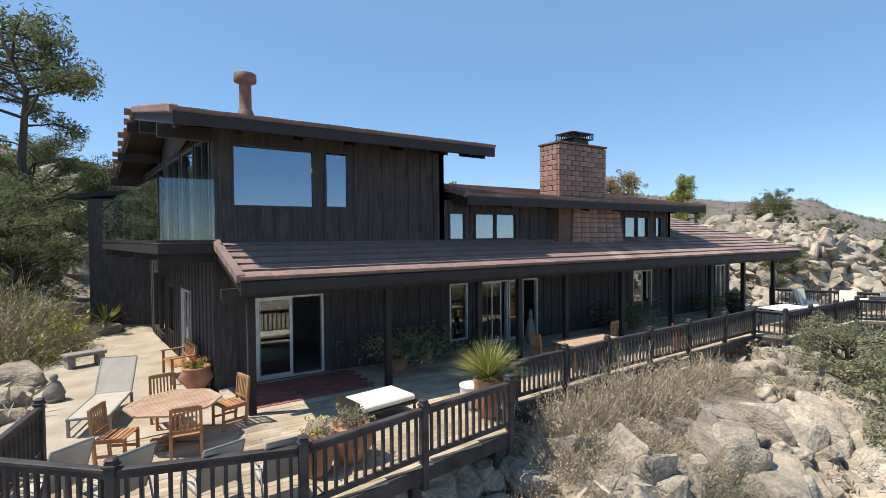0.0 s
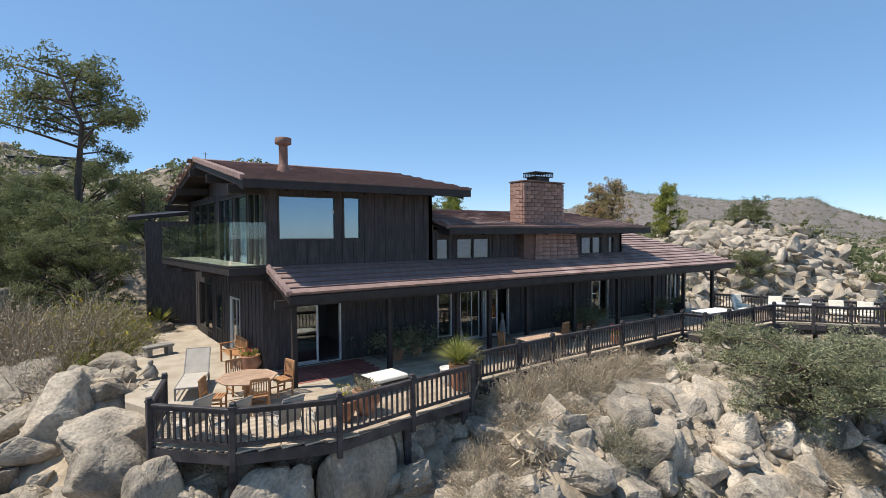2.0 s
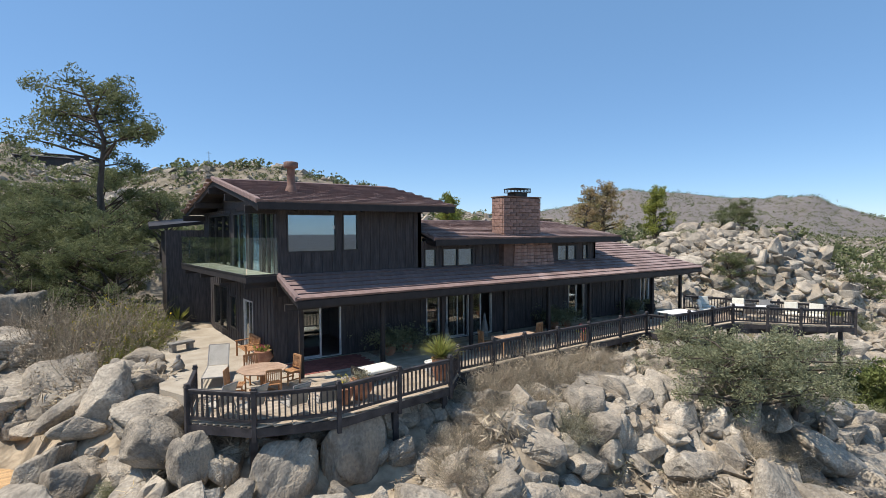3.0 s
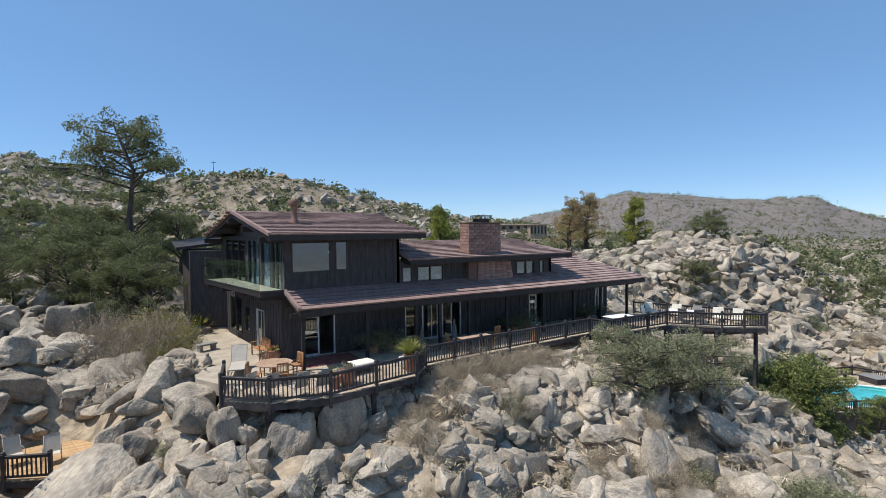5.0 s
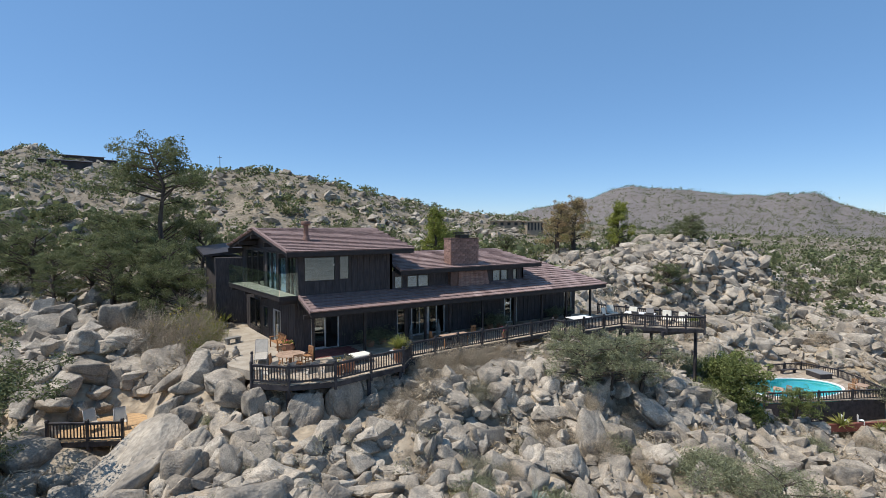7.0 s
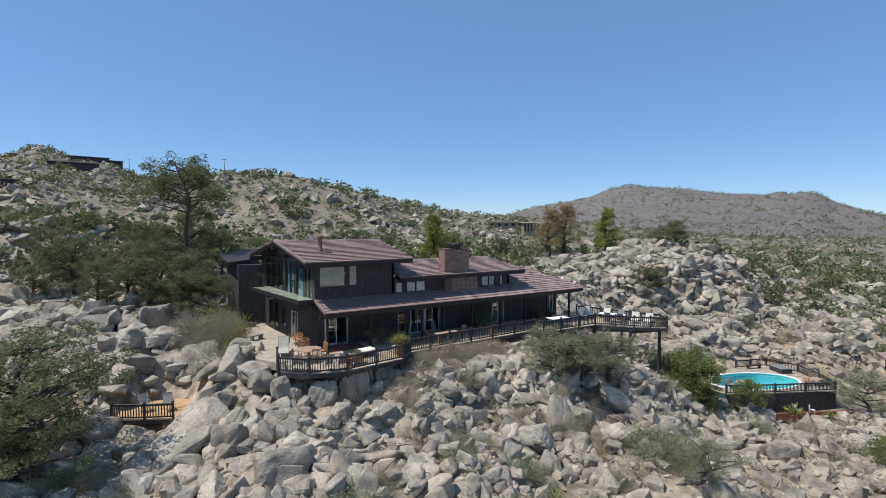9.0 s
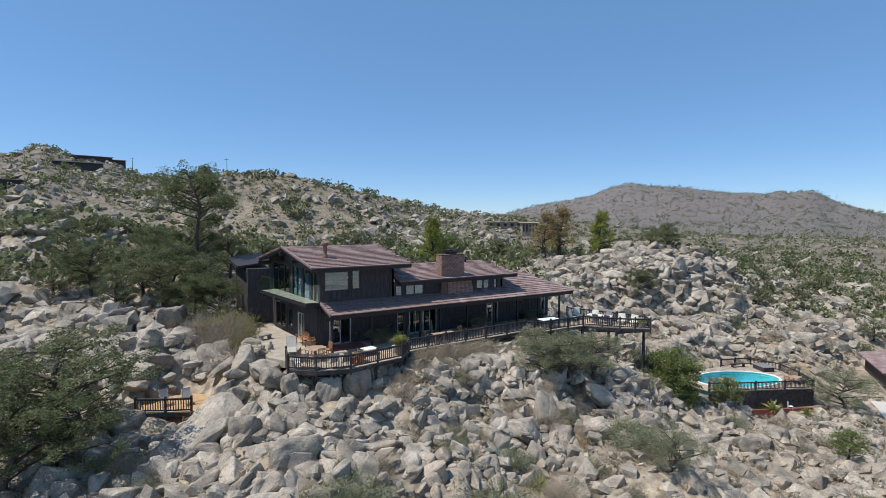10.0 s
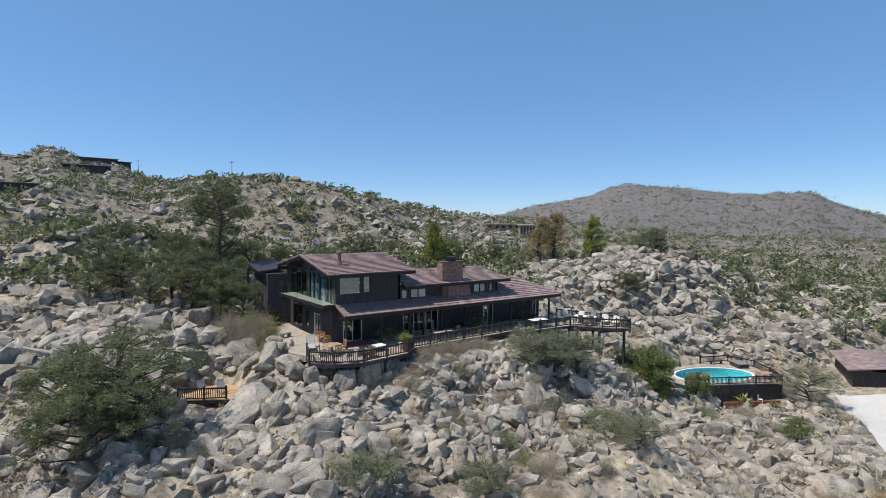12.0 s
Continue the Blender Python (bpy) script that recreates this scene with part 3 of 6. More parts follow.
TILE = tile_mesh(TILE_W, TILE_L + 0.06, TILE_T)
_tv = np.array([v.co[:] for v in TILE.vertices])
_tf = np.array([p.vertices[:] for p in TILE.polygons])


def roof(name, corners, singles, label):
    """A sloping roof plane over corners eave-left, eave-right, top-right, top-left; sheathing, fascia and courses of tiles."""
    el, er, tr, tl = [Vector(c) for c in corners]
    u = (er - el).normalized()
    nrm = u.cross(tl - el).normalized()
    if nrm.z < 0:
        nrm = -nrm
    v = nrm.cross(u).normalized()
    if v.dot(tl - el) < 0:
        v = -v
    bm = bmesh.new()
    top = [bm.verts.new(c) for c in (el, er, tr, tl)]
    low = [bm.verts.new(c - nrm * 0.09) for c in (el, er, tr, tl)]
    bm.faces.new(top)
    bm.faces.new(low[::-1])
    for k in range(4):
        j = (k + 1) % 4
        bm.faces.new((top[k], low[k], low[j], top[j]))
    bmesh.ops.recalc_face_normals(bm, faces=bm.faces)
    base = part(name, bm, M_TRIM, house, label)
    depth = (tl - el).dot(v)
    rows = int(depth / TILE_L)
    right = (tr - er).dot(u) / max((tr - er).dot(v), 0.01)
    left = (tl - el).dot(u) / max((tl - el).dot(v), 0.01)
    rnd = random.Random(5)
    tilt = Matrix((u, v, nrm)).transposed().to_4x4()
    rest_v, rest_f, count, made = [], [], 0, 0
    spots = []
    for r in range(rows + 1):
        a = r * TILE_L
        x0, x1 = left * a - 0.03, (er - el).dot(u) + right * a + 0.03
        x = x0 - (0.5 * TILE_W if r % 2 else 0)
        while x < x1 - 0.04:
            if x > x0 - 0.16 and a < depth - 0.12:
                spots.append((r, max(x, x0), a))
            x += TILE_W
    for r, x, a in spots:
        p = el + u * x + v * (a - 0.05) + nrm * 0.004
        m = Matrix.Translation(p) @ tilt @ pose(0, 0, rnd.uniform(-0.003, 0.004), 2.6 + rnd.uniform(-0.5, 0.5), 0, rnd.uniform(-0.35, 0.35))
        if made < singles and r < 10 and x < 11:
            share("tile", TILE, base, m)
            made += 1
        else:
            mm = np.array(m)
            rest_v.append(_tv @ mm[:3, :3].T + mm[:3, 3])
            rest_f.append(_tf + count * len(_tv))
            count += 1
    if rest_v:
        ob = new("tile_rest", fast_mesh("tile_rest", np.concatenate(rest_v), np.concatenate(rest_f), M_TILE))
        ob.parent = base
        tagged(ob, kind="stuff")
    return base, u, v, nrm


def rafters(parent, a, b, v, nrm, length, count, w=0.09, h=0.19, drop=0.2):
    """Exposed timbers under a roof plane, from points between a and b up the slope."""
    a, b = Vector(a), Vector(b)
    for k in range(count):
        p = a.lerp(b, k / max(count - 1, 1)) - nrm * drop
        part("rafter", beamm(p, p + v * length, w, h), M_TRIM, parent)


RIDGE_Y, RIDGE_Z = 6.6, 7.36
up1, u, v, nrm = roof("roof", [(-1.26, 0.39, 6.1), (6.69, 0.39, 6.1), (6.64, RIDGE_Y, RIDGE_Z), (-1.75, RIDGE_Y, RIDGE_Z)], 280, "low-pitched roof of weathered brown flat tiles")
rafters(up1, (-1.2, 0.5, 6.1), (6.5, 0.5, 6.1), v, nrm, 1.2, 7)
up2, u2, v2, nrm2 = roof("roof", [(6.6, 12.7, 6.1), (-2.25, 12.7, 6.1), (-1.75, RIDGE_Y, RIDGE_Z), (6.64, RIDGE_Y, RIDGE_Z)], 0, "rear slope of weathered brown tiles")
part("fascia", beamm((-1.29, 0.36, 5.98), (6.72, 0.36, 5.98), 0.05, 0.24), M_TRIM, up1)
for x, dx in ((-1.22, -0.5), (6.6, 0.0)):
    part("barge_board", beamm((x, 0.4, 5.99), (x + dx, RIDGE_Y, RIDGE_Z - 0.11), 0.06, 0.26), M_TRIM, up1)
    part("barge_board", beamm((x + dx, RIDGE_Y, RIDGE_Z - 0.11), (x + 2 * dx, 12.7, 5.99), 0.06, 0.26), M_TRIM, up2)
for y, z in ((1.4, 6.05), (4.0, 6.6), (6.6, 7.05), (9.4, 6.55), (12.2, 5.98)):
    part("outlooker", boxm(side(y) - 1.05, y - 0.09, z - 0.3, side(y) + 0.2, y + 0.09, z - 0.02, bevel=0.01), M_TRIM, up1)
part("ridge_cap", beamm((-1.78, RIDGE_Y, RIDGE_Z + 0.05), (6.68, RIDGE_Y, RIDGE_Z + 0.05), 0.28, 0.08, 0.03), M_TILE, up1)

mid, u, v, nrm = roof("roof", [(5.78, 0.4, 4.72), (17.75, 0.4, 4.72), (17.2, 5.6, 5.62), (6.2, 5.6, 5.62)], 0, "low roof of weathered brown tiles behind the chimney")
part("fascia", beamm((5.76, 0.37, 4.6), (17.78, 0.37, 4.6), 0.05, 0.24), M_TRIM, mid)
part("barge_board", beamm((17.72, 0.4, 4.61), (17.17, 5.6, 5.51), 0.06, 0.24), M_TRIM, mid)
rafters(mid, (5.9, 0.5, 4.72), (17.6, 0.5, 4.72), v, nrm, 1.1, 8)
roof("roof", [(17.2, 11.0, 4.6), (6.2, 11.0, 4.6), (6.2, 5.6, 5.62), (17.2, 5.6, 5.62)], 0, "rear slope of weathered brown tiles")
lowr, u, v, nrm = roof("roof", [(-0.29, -0.62, 2.8), (23.97, -0.62, 2.8), (22.9, 1.3, 3.45), (-0.42, 1.3, 3.45)], 300, "long porch roof of weathered brown flat tiles")
part("fascia", beamm((-0.31, -0.65, 2.66), (23.99, -0.65, 2.66), 0.05, 0.23), M_TRIM, lowr)
part("barge_board", beamm((-0.27, -0.62, 2.67), (-0.4, 1.3, 3.32), 0.06, 0.2), M_TRIM, lowr)
rafters(lowr, (-0.1, -0.5, 2.8), (23.6, -0.5, 2.8), v, nrm, 2.9, 18)
lowr2, u, v, nrm = roof("roof", [(16.85, 1.3, 3.45), (22.9, 1.3, 3.45), (21.0, 4.3, 4.47), (16.85, 4.3, 4.47)], 0, "upper part of the porch roof with brown tiles")
part("barge_board", beamm((23.95, -0.62, 2.67), (21.0, 4.3, 4.36), 0.06, 0.2), M_TRIM, lowr2)
roof("roof", [(21.0, 9.4, 2.9), (16.85, 9.4, 2.9), (16.85, 4.3, 4.47), (21.0, 4.3, 4.47)], 0, "rear slope of weathered brown tiles")
part("eave_beam", beamm((-0.55, 0.0, 2.5), (23.6, 0.0, 2.5), 0.14, 0.22), M_TRIM, lowr)
for x in (0.0, 3.12, 5.85, 7.3, 9.2, 11.9, 14.8, 17.5, 20.1, 22.85):
    part("post", boxm(x - 0.075, -0.075, 0, x + 0.075, 0.075, 2.42, bevel=0.008), M_TRIM, house)

RAKE = bpy.data.meshes.new("rake_tile")
_rk = boxm(-0.09, 0, -0.1, 0.07, 0.39, 0.07, bevel=0.015)
_rk.to_mesh(RAKE)
_rk.free()
RAKE.materials.append(M_TILE)


def rake_tiles(parent, a, b):
    """Angled edge tiles stepping up a gable."""
    a, b = Vector(a), Vector(b)
    d = b - a
    n = int(d.length / 0.36)
    tip = math.degrees(math.asin(d.z / d.length)) + 5
    yaw = math.degrees(math.atan2(-d.x, d.y))
    for k in range(n):
        p = a.lerp(b, k / n)
        share("rake_tile", RAKE, parent, pose(p.x, p.y, p.z + 0.03, 0, 0, yaw) @ pose(0, 0, 0, tip, 0, 0))


rake_tiles(up1, (-1.26, 0.37, 6.13), (-1.75, RIDGE_Y, RIDGE_Z + 0.03))
rake_tiles(up2, (-2.25, 12.72, 6.13), (-1.75, RIDGE_Y, RIDGE_Z + 0.03))
rake_tiles(lowr, (-0.29, -0.64, 2.83), (-0.42, 1.28, 3.48))
rake_tiles(mid, (5.8, 0.38, 4.75), (5.98, 1.3, 4.92))

# rear wing beyond the balcony
part("wall", prism(bmesh.new(), [(-3.2, 13.0), (-1.15, 12.45), (-1.0, 20), (-3.0, 20)], -0.4, 5.2), M_WALL, house, "dark stained rear wing wall")
part("wing_roof", prism(bmesh.new(), [(-3.9, 13.7), (-0.9, 13.5), (-0.6, 20.4), (-3.7, 20.6)], lambda x, y: 5.2 + 0.12 * (x + 3.9) + 0.05 * (y - 13), lambda x, y: 5.38 + 0.12 * (x + 3.9) + 0.05 * (y - 13)), M_TRIM, house, "dark low roof of the rear wing")

# ---- chimney and flue ----
chimney = part("chimney", boxm(9.93, 0.95, 3.0, 12.21, 1.82, 6.7), M_MORTAR, house, "slump-block chimney of reddish brown masonry")
BLOCK = {}


def block(w, d, h, mat=None):
    key = (w, d, h, mat is None)
    if key not in BLOCK:
        me = bpy.data.meshes.new("brick")
        bm = boxm(-w / 2, -d / 2, 0, w / 2, d / 2, h, bevel=0.012)
        bm.to_mesh(me)
        bm.free()
        me.materials.append(mat or M_BRICK)
        BLOCK[key] = me
    return BLOCK[key]


rnd = random.Random(9)
CH = 0.17
for r in range(int(1.98 / CH)):
    z = 4.78 + r * CH
    x = 9.89 - (0.2 if r % 2 else 0)
    while x < 12.24:
        x0, x1 = max(x, 9.89), min(x + 0.395, 12.25)
        if x1 - x0 > 0.08:
            share("brick", block(round(x1 - x0 - 0.012, 3), 0.1, CH - 0.012), chimney, pose((x0 + x1) / 2, 0.95 - rnd.uniform(0, 0.008), z))
        x += 0.395
    for y0, y1 in (((1.0, 1.4), (1.4, 1.8)) if r % 2 else ((1.0, 1.2), (1.2, 1.6), (1.6, 1.8))):
        share("brick", block(0.1, round(y1 - y0 - 0.012, 3), CH - 0.012), chimney, pose(9.94 - rnd.uniform(0, 0.008), (y0 + y1) / 2, z))
# splayed breast under the eave
for r in range(8):
    z = 3.2 + r * CH
    k = 1 - r / 8
    x0, x1 = 10.55 - 0.08 * k, 12.95 + 0.25 * k
    n = 6
    for c in range(n):
        a, b = x0 + (x1 - x0) * c / n, x0 + (x1 - x0) * (c + 1) / n
        share("brick", block(round(b - a - 0.012, 3), 0.5, CH - 0.012), chimney, pose((a + b) / 2, 1.12 - 0.02 * k, z))
part("chimney_crown", boxm(9.86, 0.87, 6.67, 12.28, 1.85, 6.73, bevel=0.01), M_MORTAR, house)
cap = bmesh.new()
box(cap, 10.75, 1.05, 6.73, 11.5, 1.65, 6.95)
box(cap, 10.6, 0.95, 7.1, 11.65, 1.75, 7.14)
for k in range(12):
    for y in (0.97, 1.73):
        box(cap, 10.62 + k * 0.093, y - 0.008, 6.93, 10.635 + k * 0.093, y + 0.008, 7.1)
for k in range(8):
    for x in (10.62, 11.63):
        box(cap, x - 0.008, 0.98 + k * 0.1, 6.93, x + 0.008, 0.995 + k * 0.1, 7.1)
box(cap, 10.6, 0.95, 6.92, 11.65, 1.75, 6.94)
part("spark_arrestor", cap, M_METAL, house, "dark metal spark arrestor with mesh sides")
flue = bmesh.new()
lathe(flue, [(0.27, -0.1), (0.26, 0.05), (0.17, 0.32), (0.15, 0.36), (0.15, 0.98), (0.17, 1.0), (0.27, 1.04), (0.28, 1.06), (0.28, 1.24), (0.25, 1.26)], 22, (0.61, 3.04, 6.62))
part("flue_pipe", flue, M_FLUE, house, "round brown metal flue pipe with a cap")
part("vent_pipe", lathe(bmesh.new(), [(0.09, 0), (0.09, 0.35), (0.14, 0.36), (0.14, 0.5), (0.1, 0.52)], 12, (15.2, 5.0, 5.4)), M_METAL, house)

# ---- balcony ----
bal = [(side(1.15) + 0.0, 1.15), (-1.55, 1.15), (-2.7, 10.45), (side(10.45), 10.45)]
balcony = part("balcony", prism(bmesh.new(), bal, 3.3, 3.52), M_TRIM, house, "dark timber balcony with frameless glass railing")
part("balcony_floor", prism(bmesh.new(), [(bal[0][0], 1.2), (-1.5, 1.2), (bal[2][0] + 0.05, 10.4), (bal[3][0], 10.4)], 3.52, 3.54), M_DECK, house)
a, b = Vector((-1.53, 1.17, 3.54)), Vector((bal[2][0] + 0.02, 10.43, 3.54))


def glass_panel(p, q):
    g = part("glass_panel", beamm(p + Vector((0, 0, 0.68)), q + Vector((0, 0, 0.68)), 0.012, 1.34), M_RAILGLASS, balcony)
    g.visible_shadow = False


for k in range(6):
    glass_panel(a.lerp(b, k / 6 + 0.003), a.lerp(b, (k + 1) / 6 - 0.003))
glass_panel(Vector((-1.5, 1.17, 3.54)), Vector((side(1.17) - 0.02, 1.17, 3.54)))
part("base_rail", beamm(a + Vector((-0.02, 0, 0.02)), b + Vector((-0.02, 0, 0.02)), 0.04, 0.06), M_METAL, balcony)
part("base_rail", beamm((-1.55, 1.15, 3.56), (side(1.15) - 0.02, 1.15, 3.56), 0.04, 0.06), M_METAL, balcony)
for y in (1.5, 4.3, 7.2, 10.0):
    part("joist", boxm(-1.5 - 0.124 * (y - 1.15), y - 0.07, 3.08, side(y) + 0.1, y + 0.07, 3.3, bevel=0.01), M_TRIM, balcony)

# ---- deck, patio and porch ----
DECK = [(-3.35, -0.25), (-3.77, -2.2), (-2.34, -3.56), (-0.26, -4.2), (1.78, -3.86), (3.8, -3.6), (4.9, -2.5), (8.3, -2.26), (12.3, -2.12), (16.75, -1.95), (16.9, -2.9), (20.9, -3.0), (22.8, -3.1),
        (24.7, -5.6), (26.7, -7.3), (27.5, -6.1), (25.8, -1.2), (25.0, 1.0), (23.4, 2.24), (3.5, 2.28), (3.5, 0.03), (-0.3, 0.0)]


def clip_span(poly, y):
    """Where the line at y crosses a plan outline."""
    xs = []
    for (x0, y0), (x1, y1) in zip(poly, poly[1:] + poly[:1]):
        if (y0 <= y < y1) or (y1 <= y < y0):
            xs.append(x0 + (y - y0) / (y1 - y0) * (x1 - x0))
    xs.sort()
    return list(zip(xs[::2], xs[1::2]))


deck = thing("deck", "weathered tan timber deck on dark posts along the house", "deck")
tagged(deck, kind="structure")
rnd = random.Random(3)
y = -7.2
while y < 2.22:
    for x0, x1 in clip_span(DECK, y):
        if x1 - x0 < 0.1:
            continue
        cuts = [x0]
        while x1 - cuts[-1] > 5.2:
            cuts.append(cuts[-1] + rnd.uniform(3.2, 4.6))
        cuts.append(x1)
        for p, q in zip(cuts, cuts[1:]):
            part("plank", boxm(p + 0.003, y - 0.066, -0.04, q - 0.003, y + 0.066, rnd.uniform(-0.002, 0.002), bevel=0.004), M_DECK, deck)
    y += 0.14
for p, q in zip(DECK[:16], DECK[1:17]):
    part("rim_board", beamm((*p, -0.17), (*q, -0.17), 0.06, 0.24), M_RAIL, deck)
for x, yy in ((-3.3, -2.0), (-2.3, -3.2), (-0.3, -3.8), (1.8, -3.5), (3.8, -3.2), (8.3, -1.9), (12.3, -1.8), (16.9, -2.6), (20.9, -2.7), (22.8, -3.0), (24.6, -5.3), (26.6, -6.7), (25.8, -1.4), (25.2, -4.0)):
    g = level(x, yy) - 0.3
    part("deck_post", boxm(x - 0.09, yy - 0.09, g, x + 0.09, yy + 0.09, -0.06), M_RAIL, deck)
part("deck_beam", beamm((22.6, -3.2, -0.42), (27.2, -6.3, -0.42), 0.12, 0.28), M_RAIL, deck)
part("deck_beam", beamm((24.4, -5.4, -0.42), (27.3, -6.0, -0.42), 0.12, 0.28), M_RAIL, deck)
for k in range(9):
    part("deck_joist", boxm(-2.5 + k * 0.9, -3.2, -0.26, -2.44 + k * 0.9, -0.1, -0.05), M_RAIL, deck)

_bal = bmesh.new()
box(_bal, -0.022, -0.022, 0, 0.022, 0.022, 0.66)
BALUSTER = bpy.data.meshes.new("baluster")
_bal.to_mesh(BALUSTER)
_bal.free()
BALUSTER.materials.append(M_RAIL)
_pst = boxm(-0.06, -0.06, -0.42, 0.06, 0.06, 1.0, bevel=0.008)
box(_pst, -0.075, -0.075, 0.93, 0.075, 0.075, 0.965, bevel=0.006)
box(_pst, -0.066, -0.066, 1.0, 0.066, 0.066, 1.04, bevel=0.02)
RPOST = bpy.data.meshes.new("post")
_pst.to_mesh(RPOST)
_pst.free()
RPOST.materials.append(M_RAIL)


def railing(pts, label, z=0.0, ends=(True, True), gap=0.15, scale=1.0):
    """A run of dark railing: posts at the corners, two rails and balusters between them."""
    r = thing("deck_railing", label, "railing", (pts[0][0], pts[0][1], z), group="deck railings")
    o = Vector((pts[0][0], pts[0][1], 0))
    for k, p in enumerate(pts):
        if (k == 0 and not ends[0]) or (k == len(pts) - 1 and not ends[1]):
            continue
        q = pts[min(k + 1, len(pts) - 1)]
        p_ = pts[max(k - 1, 0)]
        share("post", RPOST, r, pose(p[0] - o.x, p[1] - o.y, 0, 0, 0, math.degrees(math.atan2(q[1] - p_[1], q[0] - p_[0]))))
    for p, q in zip(pts, pts[1:]):
        a, b = Vector((*p, 0)) - o, Vector((*q, 0)) - o
        d = (b - a).normalized()
        ang = math.degrees(math.atan2(d.y, d.x))
        a2, b2 = a + d * 0.06, b - d * 0.06
        part("top_rail", beamm(a2 + Vector((0, 0, 0.88)), b2 + Vector((0, 0, 0.88)), 0.11, 0.06, 0.012), M_RAIL, r)
        part("top_stringer", beamm(a2 + Vector((0, 0, 0.815)), b2 + Vector((0, 0, 0.815)), 0.045, 0.07), M_RAIL, r)
        part("bottom_rail", beamm(a2 + Vector((0, 0, 0.13)), b2 + Vector((0, 0, 0.13)), 0.05, 0.08), M_RAIL, r)
        n = max(1, int((b - a).length / gap))
        for k in range(1, n):
            c = a.lerp(b, k / n)
            share("baluster", BALUSTER, r, pose(c.x, c.y, 0.14, 0, 0, ang))
    return r


railing(DECK[0:6], "dark stained timber railing round the dining deck")
railing([(3.8, -3.6), (4.9, -2.5), (6.6, -2.38), (8.3, -2.26), (10.24, -2.19), (12.3, -2.12), (14.6, -2.03), (16.75, -1.95)], "dark stained timber railing along the porch deck", ends=(False, True))
railing([(16.75, -1.95), (16.9, -2.9), (18.8, -2.95), (20.9, -3.0), (22.8, -3.1), (23.8, -4.4), (24.7, -5.6), (25.7, -6.45), (26.7, -7.3), (27.5, -6.1), (26.7, -3.7), (25.8, -1.2), (25.0, 1.0)], "dark stained timber railing round the raised end deck", ends=(False, True))

patio = part("patio", prism(bmesh.new(), [(-4.2, 1.4), (-3.4, -0.2), (-0.32, 0.02), (-0.4, 2.3), (-1.25, 12.5), (-3.6, 12.5), (-4.6, 8.2), (-4.2, 4.0)], -0.5, 0.0), M_PATIO)
tagged(patio, "pale sandy concrete patio beside the house", "patio", kind="structure")
porch = part("porch_floor", boxm(-0.3, 0.06, -0.3, 3.48, 2.3, -0.012), M_PATIO)
tagged(porch, "pale concrete border round the red brick porch", "porch", kind="structure")
rows, cols = 9, 13
for r in range(rows):
    for c in range(cols):
        x0 = 0.0 + c * 0.225 + (0.11 if r % 2 else 0)
        share("brick", block(0.215, 0.19, 0.03, M_REDBRICK), porch, pose(x0 + 0.12, 0.42 + r * 0.2, -0.022))

# ---- rocks ----
def rock_shape(seed, detail, edge, corners=(11, 19)):
    """A granite block: a hull of chance corners with worn edges; detail splits and roughens its faces."""
    rs = np.random.RandomState(seed)
    p = rs.normal(size=(rs.randint(*corners), 3))
    p /= np.linalg.norm(p, axis=1, keepdims=True)
    p = np.sign(p) * np.abs(p) ** 0.72 * rs.uniform(0.8, 1.1, (len(p), 1))
    bm = bmesh.new()
    for c in p:
        bm.verts.new(c)
    hull = bmesh.ops.convex_hull(bm, input=bm.verts)
    loose = [g for g in hull["geom_interior"] if isinstance(g, bmesh.types.BMVert)]
    bmesh.ops.delete(bm, geom=loose, context="VERTS")
    bmesh.ops.dissolve_limit(bm, angle_limit=radians(15), verts=bm.verts, edges=bm.edges)
    if edge:
        bmesh.ops.bevel(bm, geom=list(bm.edges), offset=edge, segments=2 if detail else 1, profile=0.5, affect="EDGES", clamp_overlap=True)
    bmesh.ops.triangulate(bm, faces=bm.faces)
    for k in range(detail):
        longest = 0.9 / 2 ** k
        bmesh.ops.subdivide_edges(bm, edges=[e for e in bm.edges if e.calc_length() > longest], cuts=1)
        bmesh.ops.triangulate(bm, faces=bm.faces)
    bm.verts.index_update()
    v = np.array([x.co[:] for x in bm.verts])
    f = np.array([[x.index for x in q.verts] for q in bm.faces])
    bm.free()
    v = (v - (v.max(0) + v.min(0)) / 2) / ((v.max(0) - v.min(0)) / 2)
    if detail:
        w = wobble(v[:, 0] * 2 + seed, v[:, 1] * 2 + v[:, 2] * 1.3, 1.0, 3, seed) * 0.05
        w = w + wobble(v[:, 0] * 6 + seed, v[:, 1] * 6 + v[:, 2] * 5, 1.0, 3, seed + 3) * 0.02
        for k in range(1 + seed % 2):
            m = rs.normal(size=3)
            m /= np.linalg.norm(m)
            q = v @ m - rs.uniform(-0.3, 0.3) + 0.06 * np.sin(v[:, 0] * 6 + seed)
            w = w - 0.1 * np.exp(-(q / 0.05) ** 2)
        v = v * (1 + w)[:, None]
    return v, f


BIG = [fast_mesh("boulder", *(rock_shape(k, 4, 0.1 + 0.03 * (k % 5)) if k > 5 else rock_shape(k, 4, 0.2, (30, 42))), M_ROCK, True) for k in range(20)]
NAMED = []
rnd = random.Random(21)


def boulder(x, y, z, size, turn=None, kind=None, label="weathered pale granite boulder on the slope", tilt=(0, 0)):
    NAMED.append((x, y, min(size[0], size[1])))
    ob = new("boulder", BIG[rnd.randrange(6, 20) if kind is None else kind])
    ob.matrix_world = pose(x, y, z, tilt[0], tilt[1], rnd.uniform(0, 360) if turn is None else turn) @ Matrix.Diagonal((*size, 1))
    return tagged(ob, label, "boulder", "granite boulders")


